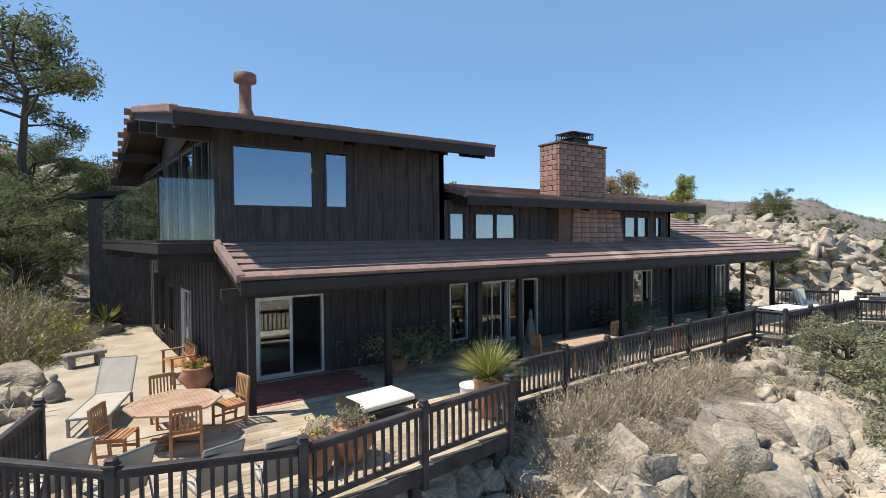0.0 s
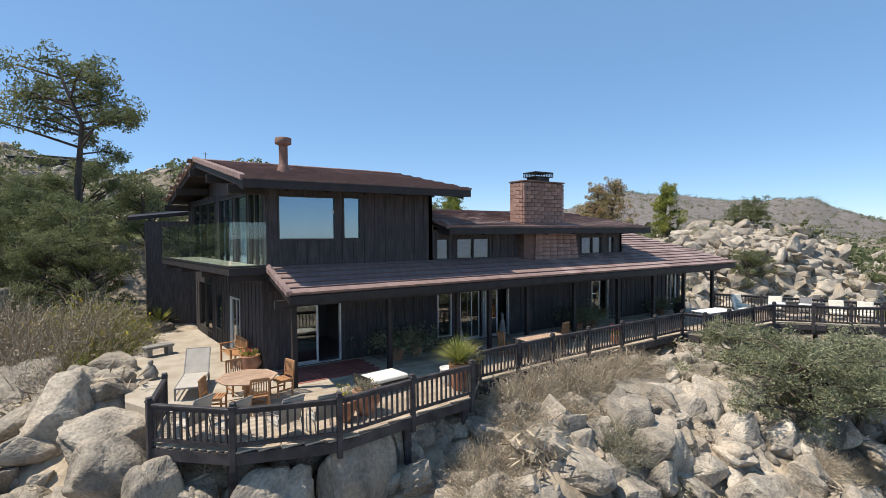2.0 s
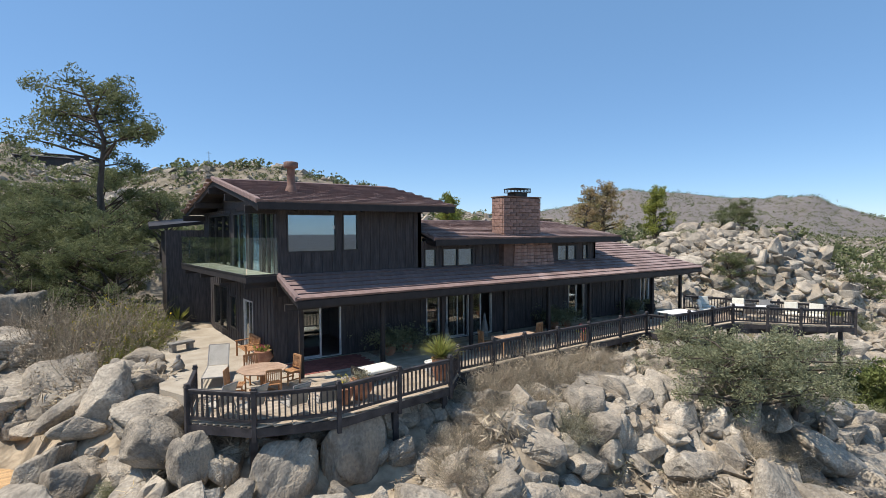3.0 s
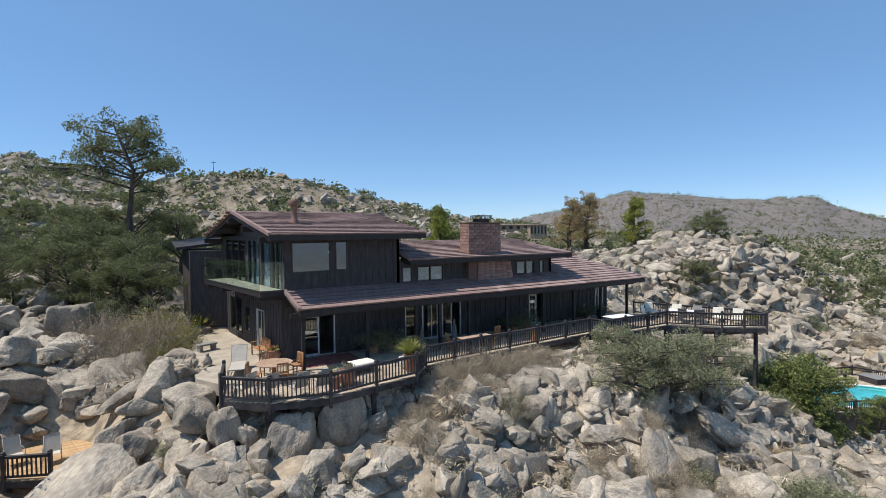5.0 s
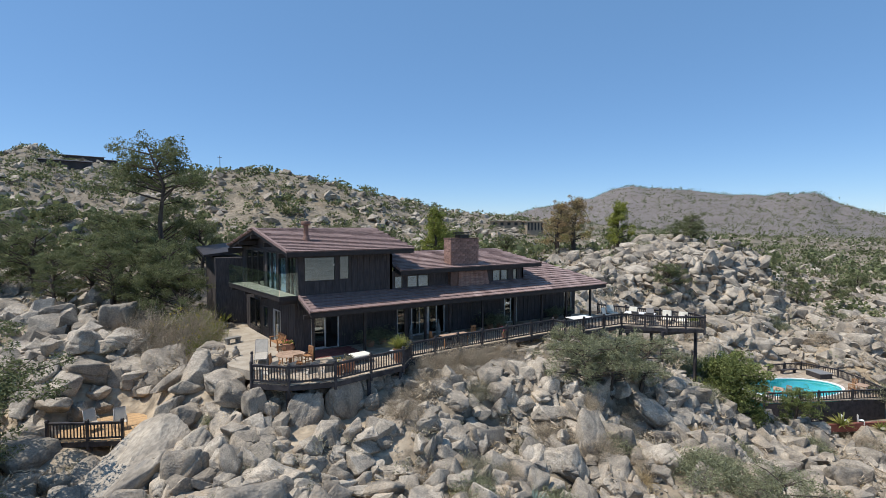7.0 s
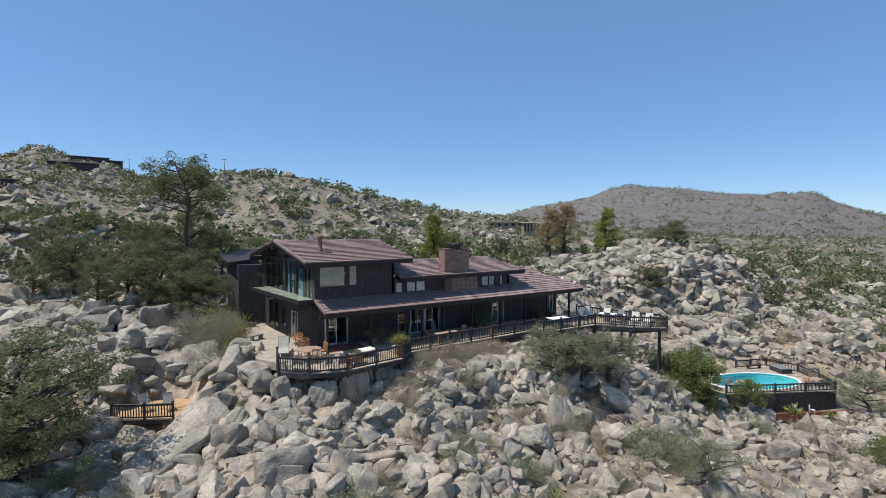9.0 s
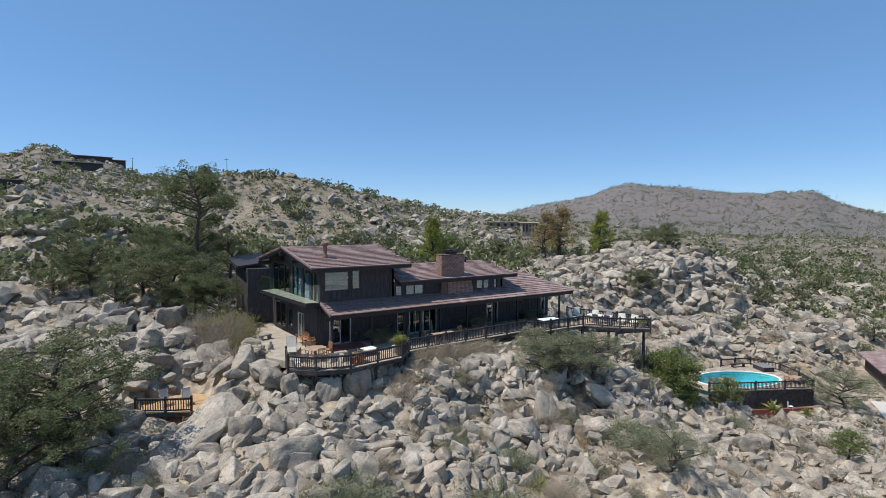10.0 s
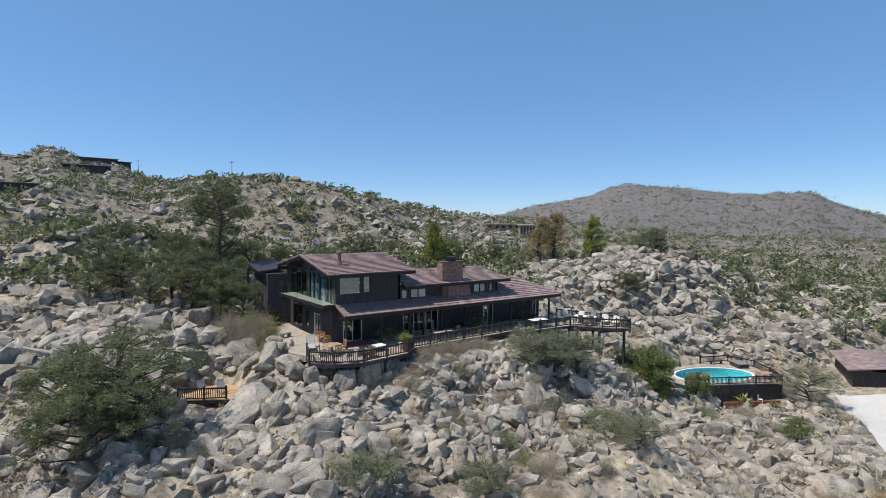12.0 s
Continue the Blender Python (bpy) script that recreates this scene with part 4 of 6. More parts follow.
# the well-known large ones round the deck
SUPPORT = "tall smooth granite boulder standing under the deck"
boulder(-1.62, -3.75, -1.45, (0.9, 0.6, 1.0), 20, 3, SUPPORT)
boulder(0.45, -3.75, -1.2, (1.0, 0.5, 1.25), 10, 1, SUPPORT)
boulder(-3.75, -2.6, -1.0, (0.55, 0.5, 0.8), 30, 4, SUPPORT)
boulder(-4.45, -1.4, -0.75, (0.7, 0.95, 0.6), 60, 2, "slanting split granite boulder beside the deck", (35, -25))
boulder(-4.7, 0.7, -0.6, (0.95, 1.2, 0.65), 15, 0, "broad pale granite boulder beside the patio")
boulder(-8.5, -2.9, -2.8, (3.0, 1.55, 1.15), 44, 5, "long whale-backed slab of bare granite", (0, -24))
boulder(-5.2, -8.6, -2.7, (1.5, 1.2, 1.3), 0, 7, "big rounded boulder split by a crack")
boulder(2.6, -8.2, -3.1, (0.6, 0.5, 1.35), 30, 8, "upright pointed granite block", (8, 10))
boulder(17.2, -3.3, -0.9, (0.9, 0.8, 0.75), 30, 9)
boulder(14.6, -3.2, -0.95, (0.6, 0.5, 0.65), 80, 10)
boulder(15.9, -2.8, -0.7, (0.6, 0.6, 0.55), 10, 2)
boulder(11.4, -4.2, -1.35, (1.2, 0.8, 0.5), 40, 11)
boulder(18.6, -10.6, -5.0, (1.4, 1.2, 1.2), 70, 3)

# the boulders that stand out on the slope: place, half width, half height
BESIDE_DECK = [(-11.2, 5.7, 1.23, 0.97), (-8.3, 2.0, 0.8, 1.22), (-7.3, 4.8, 1.39, 1.32), (-8.8, 5.4, 1.01, 0.53), (-6.6, 1.1, 0.99, 0.55), (-7.4, 0.5, 0.87, 1.0), (-9.7, 12.9, 1.27, 1.63), (-10.9, 12.3, 0.96, 1.03), (-13.3, 12.2, 1.21, 1.04), (-11.0, 4.1, 1.42, 0.75), (-6.7, -0.6, 1.01, 0.96), (-5.2, -1.1, 0.87, 0.56), (-3.3, -1.2, 0.74, 0.8), (-10.1, 7.6, 1.02, 0.51), (-12.0, 5.1, 1.01, 0.68), (-5.3, 7.4, 0.68, 0.46)]
BELOW_DECK = [(-3.1, -4.3, 0.55, 0.73), (-4.9, -4.0, 0.73, 0.65), (-6.4, -3.8, 0.92, 0.88), (-7.1, -5.2, 1.02, 1.04), (-5.5, -6.2, 0.71, 0.84), (-11.3, -1.4, 1.4, 0.9), (-13.4, 0.8, 1.5, 1.2), (-2.1, -2.9, 0.45, 0.46), (-0.7, -5.1, 0.49, 0.65), (-0.2, -6.1, 0.66, 0.64), (0.9, -6.4, 1.02, 0.71), (-2.3, -6.6, 0.6, 0.61), (2.8, -4.7, 0.65, 0.54), (4.0, -5.8, 0.71, 0.5), (4.1, -6.9, 0.44, 0.56), (5.8, -4.0, 0.45, 0.62)]
LOWER_SLOPE = [(6.4, -8.0, 1.14, 0.97), (10.1, -4.7, 1.18, 0.48), (8.2, -5.8, 0.62, 0.82), (8.7, -6.6, 0.69, 0.74), (8.5, -10.4, 0.83, 0.53), (2.7, -10.1, 0.84, 0.73), (1.2, -8.3, 0.58, 0.41), (0.9, -9.6, 0.69, 0.59), (2.7, -10.8, 0.71, 0.55), (2.1, -8.7, 0.41, 0.52), (6.3, -11.4, 0.6, 0.64), (7.5, -3.9, 0.64, 0.72), (4.4, -11.0, 0.51, 0.54), (-1.5, -7.8, 0.62, 0.54), (1.2, -3.9, 0.46, 0.35), (-3.9, -5.7, 0.46, 0.48)]
POOL_SLOPE = [(17.7, -9.3, 1.66, 1.23), (12.1, -11.4, 1.03, 1.15), (12.7, -13.5, 0.88, 0.8), (10.8, -10.7, 0.88, 1.37), (22.4, -9.4, 1.0, 0.76), (17.7, -15.3, 0.99, 1.0), (23.6, -14.0, 1.12, 0.7), (10.4, -12.4, 0.85, 0.93), (8.4, -11.4, 0.7, 0.68), (18.7, -10.7, 0.83, 0.79), (19.3, -12.7, 0.9, 0.69), (23.9, -15.4, 0.99, 0.7), (25.0, -16.6, 1.11, 0.82), (17.8, -8.3, 0.84, 0.6), (21.3, -15.8, 0.68, 0.6), (30.8, -16.0, 1.05, 0.75)]
for x, y, w, h in BESIDE_DECK + BELOW_DECK + LOWER_SLOPE + POOL_SLOPE:
    w, h = 0.88 * w, 0.84 * h
    x, y = x + 0.3 * w, y + 0.45 * w
    if not (-12.4 < x < -7.2 and 0.6 < y < 4.9):
        boulder(x, y, level(x, y) + 0.4 * h, (w, w * rnd.uniform(0.75, 1.0), h), tilt=(rnd.uniform(-14, 14), rnd.uniform(-14, 14)))


def blocked(x, y):
    """The house, decks, patio, pool, drive and lower deck keep clear of stones."""
    if -5.0 < x < 28 and -0.3 < y < 13 and not (x < -3.9 and y < 3.5):
        return x > -4.6
    if -3.0 < x < 16.5 and -1.7 < y < 0 or -2.8 < x < 1.6 and -5.4 < y < -3.2:
        return True
    if 16.5 < x < 24.5 and -3.0 < y < 0:
        return True
    if 34.0 < x < 55.5 and -13.5 < y < 0.5:
        return True
    if -12.4 < x < -7.2 and 0.2 < y < 4.7:
        return True
    if -7 < x < 0 and 13 < y < 23:
        return True
    return drive_at(x, y)


def drive_at(x, y):
    return 28 < x < 60 and abs((x - 54.5) * 0.49 - (y + 18.5) * 0.87) < 3.4 or (60 < x < 72 and -20 < y < -9)


def stones(n, region, lo, hi, r, big=1.0):
    """Chance places and sizes for stones; small ones are far more common."""
    out = []
    while len(out) < n:
        x, y = region(r)
        s = lo * (hi / lo) ** (r.random() ** big)
        if blocked(x, y) or (s > 0.3 and any((x - a) ** 2 + (y - b) ** 2 < (0.75 * c) ** 2 for a, b, c in NAMED)):
            continue
        out.append((x, y, s))
    return out


def around(x0, x1, y0, y1):
    return lambda r: (r.uniform(x0, x1), r.uniform(y0, y1))


def heap(cx, cy, sx, sy):
    return lambda r: (r.gauss(cx, sx), r.gauss(cy, sy))


r = random.Random(4)
places = []
places += stones(64, around(-8, 26, -13, -3.6), 0.4, 0.95, r, 1.6)
places += stones(60, around(4, 19, -7.5, -3.4), 0.35, 0.8, r, 1.3)
places += stones(34, around(-3.2, 5, -3.2, -1.8), 0.4, 0.6, r, 1.3)
places += stones(60, around(-20, -4, -8, 9), 0.5, 1.15, r, 1.5)
places += stones(40, around(-12.5, -6, 4.7, 7.5), 0.4, 0.9, r, 1.4)
for x, y, s in places:
    z = level(x, y)
    boulder(x, y, z + 0.15 * s, (s * r.uniform(0.8, 1.3), s * r.uniform(0.7, 1.0), s * r.uniform(0.6, 0.95)), tilt=(r.uniform(-25, 25), r.uniform(-25, 25)))


def scatter_stones(name, spots, detail, label, variants=22, sink=0.15):
    """Many stones as one mesh."""
    rs = np.random.RandomState(len(spots))
    shapes = [rock_shape(100 + k, *detail) for k in range(variants)]
    xs = np.array([p[0] for p in spots])
    ys = np.array([p[1] for p in spots])
    zs = height(xs, ys)
    vs, fs, base = [], [], 0
    for k, (x, y, s) in enumerate(spots):
        v, f = shapes[rs.randint(variants)]
        e = Euler((rs.uniform(-0.7, 0.7), rs.uniform(-0.7, 0.7), rs.uniform(0, 6.3))).to_matrix()
        m = np.array(e) @ np.diag((s * rs.uniform(0.85, 1.55), s * rs.uniform(0.65, 1.05), s * rs.uniform(0.45, 0.95)))
        vs.append(v @ m.T + np.array((x, y, zs[k] + sink * s)))
        fs.append(f + base)
        base += len(v)
    ob = new(name, fast_mesh(name, np.concatenate(vs), np.concatenate(fs), M_ROCK, False))
    return tagged(ob, label, "rocks", kind="stuff")


r = random.Random(8)
spots = stones(1300, around(-10, 27, -14, -2.6), 0.22, 0.75, r, 1.4) + stones(1250, around(-24, -3.5, -14, 16), 0.24, 0.85, r, 1.3)
close = [p for p in spots if -9 < p[0] < 17 and p[1] > -9]
scatter_stones("deck_rocks", close, (2, 0.13), "jumbled pale granite rocks on the slope below the deck")
scatter_stones("slope_rocks", [p for p in spots if p not in close], (0, 0.16), "jumbled pale granite rocks farther down the slope")
spots = stones(1150, heap(60, 15, 12, 8), 0.32, 1.35, r, 1.4) + stones(40, heap(60, 15, 9, 6), 1.0, 1.8, r, 1.3) + stones(520, heap(72, 8, 12, 9), 0.3, 1.1, r, 1.5) + stones(250, heap(38, 14, 7, 7), 0.4, 1.2, r, 1.3)
scatter_stones("hill_rocks", spots, (0, 0.15), "piled granite boulders on the rocky hill beyond the house")
spots = stones(900, around(18, 50, -26, -1), 0.25, 0.85, r, 1.4) + stones(1000, around(46, 104, -8, 24), 0.3, 1.2, r, 1.5) + stones(520, around(-34, -4, 8, 50), 0.35, 1.3, r, 1.6) + stones(2200, around(-26, 34, -32, 2), 0.08, 0.34, r, 1.3) + stones(900, around(-34, 0, -10, 60), 0.15, 0.7, r, 1.5) + stones(1000, around(30, 110, -24, 40), 0.2, 0.9, r, 1.6) + stones(500, around(0, 45, -34, -14), 0.25, 0.8, r, 1.4)
scatter_stones("scattered_stones", spots, (0, 0.0), "scattered small granite stones on sandy ground")


def polar(a0, a1, r0, r1):
    def pick(q):
        a, d = math.radians(q.uniform(a0, a1)), r0 * (r1 / r0) ** q.random()
        return VIEW[0] + d * math.sin(a), VIEW[1] + d * math.cos(a)
    return pick


spots = stones(3000, polar(-14, 40, 95, 460), 0.5, 2.0, r, 1.6) + stones(1100, polar(40, 84, 110, 420), 0.4, 1.5, r, 1.5)
scatter_stones("far_boulders", spots, (0, 0.0), "far granite boulders on the scrub hills")

# ---- plants ----


def leaf_cloud(rs, centres, radii, per, size, flat=1.0, long=1.7):
    """Small leaf blades round chance points; arrays of corners and faces."""
    c = np.repeat(np.asarray(centres, float), per, axis=0)
    rr = np.repeat(np.asarray(radii, float), per)
    n = len(c)
    d = rs.normal(size=(n, 3))
    d /= np.linalg.norm(d, axis=1, keepdims=True)
    p = c + d * (rr * rs.uniform(0.35, 1.0, n) ** 0.6)[:, None] * np.array((1, 1, flat))
    a = rs.normal(size=(n, 3))
    a /= np.linalg.norm(a, axis=1, keepdims=True)
    b = np.cross(a, rs.normal(size=(n, 3)))
    b /= np.linalg.norm(b, axis=1, keepdims=True)
    s = size * rs.uniform(0.6, 1.3, n)
    a *= (s * long)[:, None]
    b *= s[:, None]
    v = np.stack([p - a, p + b * 0.6, p + a, p - b * 0.6], 1).reshape(-1, 3)
    return v, np.arange(4 * n).reshape(-1, 4)


def tree_meshes(seed, tall, spread, limbs, per, size, leaf, clump=0.5, low=0.25, lean=0.3, pointed=False, stem=0.8, rise=(0.1, 0.5), thick=1.0, tufts=5):
    """A trunk with limbs as one mesh and its crown of leaf clumps as another."""
    q = random.Random(seed)
    rs = np.random.RandomState(seed)
    bm = bmesh.new()
    bend = [Vector((q.uniform(-1, 1) * lean * k / 4, q.uniform(-1, 1) * lean * k / 4, tall * stem * k / 4 - (0.4 if k == 0 else 0))) for k in range(5)]
    r0 = (0.035 * tall + 0.03) * thick
    tube(bm, bend, [r0 * (1 - 0.2 * k) for k in range(5)])
    cs, rr = [], []
    for k in range(limbs):
        t = low + (0.97 - low) * (k + q.random()) / limbs
        i = min(int(t * 4), 3)
        root = bend[i].lerp(bend[i + 1], t * 4 - i)
        ang = q.uniform(0, 6.28)
        reach = spread * (1.05 - 0.55 * abs(t - 0.45) * 2) * q.uniform(0.55, 1.1)
        if pointed:
            reach = spread * 1.35 * (1.08 - t) * q.uniform(0.6, 1.05)
        tip = root + Vector((math.cos(ang) * reach, math.sin(ang) * reach, q.uniform(*rise) * reach))
        elbow = root.lerp(tip, 0.5) + Vector((q.uniform(-0.2, 0.2), q.uniform(-0.2, 0.2), q.uniform(-0.05, 0.25))) * reach * 0.6
        tube(bm, [root, elbow, tip], [r0 * 0.38 * (1 - 0.5 * t), r0 * 0.2, 0.012], 5)
        for j in range(tufts):
            at = elbow.lerp(tip, q.random() ** 0.6) + Vector((q.gauss(0, 1), q.gauss(0, 1), q.gauss(0.15, 0.6))) * clump * 0.75
            cs.append(at[:])
            rr.append(clump * q.uniform(0.55, 1.15))
    for j in range(6):
        cs.append((bend[4] + Vector((q.gauss(0, 1), q.gauss(0, 1), q.gauss(0.2, 0.7))) * clump * 0.8)[:])
        rr.append(clump * q.uniform(0.5, 1.0))
    trunk = bpy.data.meshes.new("trunk")
    bm.to_mesh(trunk)
    bm.free()
    trunk.materials.append(M_BARK)
    v, f = leaf_cloud(rs, cs, rr, per, size, 0.8)
    return trunk, fast_mesh("crown", v, f, leaf)


def tree(kind, x, y, label, category="tree", scale=1.0, turn=None, group="hillside trees", z=None, squash=1.0, name="tree"):
    t = thing(name, label, category, (x, y, level(x, y) - 0.05 if z is None else z), rnd.uniform(0, 360) if turn is None else turn, group)
    t.scale = (scale, scale, scale * squash)
    for n, me in zip(("trunk", "crown"), kind):
        share(n, me, t, Matrix())
    return t


PINE = [tree_meshes(30 + k, 6.0, 2.5, 34, 56, 0.032, M_PINE, 0.29, 0.2, 0.6, stem=0.68, rise=(0.15, 0.75), thick=0.7, tufts=8) for k in range(3)]
TALL_PINE = tree_meshes(39, 6.0, 2.1, 24, 60, 0.026, M_PINE, 0.24, 0.62, 0.5, stem=0.84, rise=(0.05, 0.5), thick=0.5, tufts=9)
LOW_TREE = [tree_meshes(35 + k, 4.5, 2.2, 18, 30, 0.07, M_PINE, 0.5, 0.12) for k in range(2)]
OAK = [tree_meshes(40 + k, 3.6, 2.7, 34, 58, 0.031, M_OAK, 0.33, 0.2, 0.9, tufts=7) for k in range(2)]
CONE = [tree_meshes(50, 7.0, 1.7, 30, 50, 0.06, M_LIME, 0.42, 0.12, 0.2, True), tree_meshes(51, 7.0, 2.0, 30, 44, 0.055, M_RUST, 0.45, 0.15, 0.5, True), tree_meshes(52, 5.0, 2.2, 26, 70, 0.055, M_BUSH, 0.5, 0.12, 0.4)]
PINYON, SCRUB = "dark green pinyon pine with an open ragged crown", "grey-green scrub oak with a spreading crown"
tree(TALL_PINE, -6.1, 22.2, "tall pinyon pine with a bare trunk and open flat crown", scale=2.65, squash=1.0)
for x, y, s, k in ((-6.4, 17.0, 1.3, 0), (-8.2, 20.5, 1.45, 1), (-11.0, 21.0, 1.3, 2), (-5.6, 13.2, 1.05, 2), (-7.4, 14.8, 1.0, 1), (-9.8, 16.5, 0.95, 2), (-15.5, 27, 1.2, 0), (-10.0, 31, 1.3, 1), (-6.2, 27, 1.5, 2), (-18, 36, 1.1, 2), (-4, 40, 1.2, 0), (3, 34, 1.1, 1), (-13.2, 18.0, 0.9, 2), (-2.6, 25.5, 1.2, 1)):
    tree(PINE[k], x, y, PINYON, scale=s)
for x, y, s, k in ((-15.5, -1.0, 1.85, 2), (-17.5, -3.5, 1.55, 1), (-14.6, -4.0, 1.25, 0), (-18.2, 1.5, 1.5, 1)):
    tree(PINE[k], x, y, "large dark green juniper on the lower slope", scale=s, squash=0.75)
for x, y, s, k in ((13.9, -7.6, 1.05, 0), (16.2, -7.4, 1.2, 1), (18.8, -7.6, 1.0, 0), (14.6, -5.4, 0.7, 1)):
    tree(OAK[k], x, y, SCRUB, scale=s)
for x, y, s, k in ((27.9, -9.4, 1.1, 2), (28.9, -8.6, 1.0, 2), (31.4, -11.4, 0.6, 2), (28.6, -21.2, 0.55, 2)):
    tree(CONE[k], x, y, "dense bright green bush on the slope near the pool", scale=s, squash=1.0)
for x, y, s, k in ((61, 27, 1.45, 0), (57, 33, 1.65, 1), (53, 33, 1.5, 1), (33, 40, 1.45, 0), (31, 37, 1.2, 0), (36, 44, 1.15, 2), (40, 44, 1.2, 2)):
    tree(CONE[k], x, y, ("yellow-green cypress standing behind the house", "browning cypress standing behind the house", "pale green round-headed tree behind the house")[k], scale=s)
for x, y, s, k in ((71, 20, 1.15, 0), (69.3, 19, 0.9, 1), (51, 11, 1.1, 1), (18, 45, 1.0, 2), (23, 50, 1.1, 0), (13, 40, 0.8, 1), (29, 30, 0.75, 2), (46, 38, 0.9, 1), (75, 6, 0.85, 0), (30, 52, 1.1, 1)):
    tree(PINE[k], x, y, PINYON, scale=s)
for x, y, s, k in ((50.2, -13.8, 1.25, 0), (13.5, -18, 0.75, 0), (2, -16.5, 0.8, 1)):
    tree(OAK[k], x, y, SCRUB, scale=s)


q = random.Random(77)
for k in range(66):
    x, y = (q.uniform(62, 112), q.uniform(-12, 26)) if k < 28 else (q.uniform(-34, 2), q.uniform(16, 62))
    if not blocked(x, y):
        tree(LOW_TREE[k % 2], x, y, "low dark green juniper among the hillside rocks", scale=q.uniform(0.5, 0.9), squash=0.8)


def shrub_mesh(seed, n, size, leaf, leafy, blade=0.03, tall=0.8, thick=0.006):
    """A low bush of fine twigs with a few leaves among them."""
    rs = np.random.RandomState(seed)
    d = rs.normal(size=(n, 3))
    d[:, 2] = np.abs(d[:, 2]) * tall + 0.25
    d /= np.linalg.norm(d, axis=1, keepdims=True)
    ln = size * rs.uniform(0.55, 1.1, n)
    root = rs.normal(size=(n, 3)) * size * 0.16
    root[:, 2] = -0.05
    tip = root + d * ln[:, None]
    knee = (root + tip) / 2 + rs.normal(size=(n, 3)) * size * 0.09
    sidev = np.cross(d, rs.normal(size=(n, 3)))
    sidev *= (thick / np.linalg.norm(sidev, axis=1))[:, None]
    v = [np.stack([root - sidev, root + sidev, knee + sidev * 0.8, knee - sidev * 0.8], 1), np.stack([knee - sidev * 0.8, knee + sidev * 0.8, tip + sidev * 0.3, tip - sidev * 0.3], 1)]
    for k in range(3):
        q = knee + (tip - knee) * rs.uniform(0, 0.9, (n, 1))
        e = q + (d + rs.normal(size=(n, 3)) * 0.7) * size * 0.3
        v.append(np.stack([q - sidev * 0.6, q + sidev * 0.6, e + sidev * 0.25, e - sidev * 0.25], 1))
    v = np.concatenate(v).reshape(-1, 3)
    if leafy:
        lv, _ = leaf_cloud(rs, tip * 0.92, np.full(n, size * 0.2), leafy, blade, 1.0, 1.4)
        v = np.concatenate([v, lv])
    return fast_mesh("twigs", v, np.arange(len(v)).reshape(-1, 4), leaf)


DRY = [shrub_mesh(60 + k, 340, 0.8, M_TWIG, 22, 0.013, thick=0.006) for k in range(2)]
STRAW = [shrub_mesh(64, 190, 0.55, M_TAN, 0, tall=1.6)]
SAGE = [shrub_mesh(66 + k, 220, 0.8, M_SAGE, 14, 0.018) for k in range(2)]
GREEN = [shrub_mesh(70 + k, 220, 0.8, (M_OAK, M_LIME)[k], 16, 0.022) for k in range(2)]


def shrub(me, x, y, s, label, z=None, group="slope shrubs", flat=0.85):
    ob = new("shrub", me)
    ob.matrix_world = pose(x, y, level(x, y) if z is None else z, 0, 0, rnd.uniform(0, 360)) @ Matrix.Diagonal((s, s, s * flat, 1))
    return tagged(ob, label, "shrub", group)


L_DRY, L_SAGE, L_STRAW, L_GREEN = "dry grey twiggy desert shrub among rocks", "grey-green sagebrush among granite rocks", "tuft of straw-coloured dry grass", "small green leafy shrub among rocks"
for x, y, s, tall in ((5.3, -3.5, 1.35, 1.4), (6.3, -3.3, 1.3, 1.5), (5.0, -4.3, 1.2, 1.1), (7.7, -3.2, 1.4, 1.55), (8.7, -3.3, 1.45, 1.5), (9.7, -3.4, 1.2, 1.2), (10.8, -3.2, 1.3, 1.2), (11.9, -3.4, 1.15, 1.1), (3.3, -4.7, 1.3, 1.2), (4.1, -4.4, 1.0, 1.0), (9.6, -9.0, 1.5, 0.9), (11.0, -11.0, 1.4, 0.95), (5.4, -10.6, 1.1, 0.8), (1.6, -8.9, 1.1, 0.8), (12.3, -12.9, 1.2, 0.9), (7.0, -4.4, 1.1, 1.0), (12.6, -8.6, 1.2, 0.9), (14.8, -9.2, 1.3, 0.9)):
    shrub(DRY[rnd.randrange(2)], x, y, s, L_DRY, flat=tall)
for x, y, s, tall in ((7.2, -5.8, 1.1, 1.1), (-0.1, -6.8, 0.7, 0.9), (13.6, -15.2, 2.2, 0.8), (14.6, -14.4, 1.8, 0.8), (20.8, -12.4, 1.5, 0.8), (-6.9, 0.2, 0.7, 0.9), (-5.4, -1.0, 0.7, 0.8), (-8.0, 5.8, 1.1, 0.7), (12.9, -3.9, 1.0, 0.9), (29.4, -5.2, 2.2, 1.1), (31.2, -5.0, 2.2, 1.1), (30.2, -6.6, 2.0, 1.0), (-3.7, -13.0, 2.2, 0.8), (-4.8, -12.6, 1.8, 0.8)):
    shrub((GREEN[0] if x < -3 or x > 12 else SAGE[0]), x, y, s, "dense olive-green shrub among granite boulders", flat=tall)
for x, y, s in ((8.3, -3.9, 0.9), (-6.3, -0.2, 0.8), (-5.6, -2.2, 0.7), (19.4, -10.8, 1.3), (20.6, -11.6, 1.2), (22.0, -12.0, 1.2), (-3.0, -7.4, 0.7)):
    shrub(STRAW[0], x, y, s, L_STRAW)
for x, y, s in ((-5.6, 7.6, 2.2), (-6.8, 6.6, 2.1), (-5.2, 9.2, 2.3), (-7.6, 8.6, 2.2), (-6.2, 5.4, 1.4)):
    shrub(DRY[rnd.randrange(2)], x, y, s, "tall bare grey shrub with a few yellow flowers", flat=1.4)
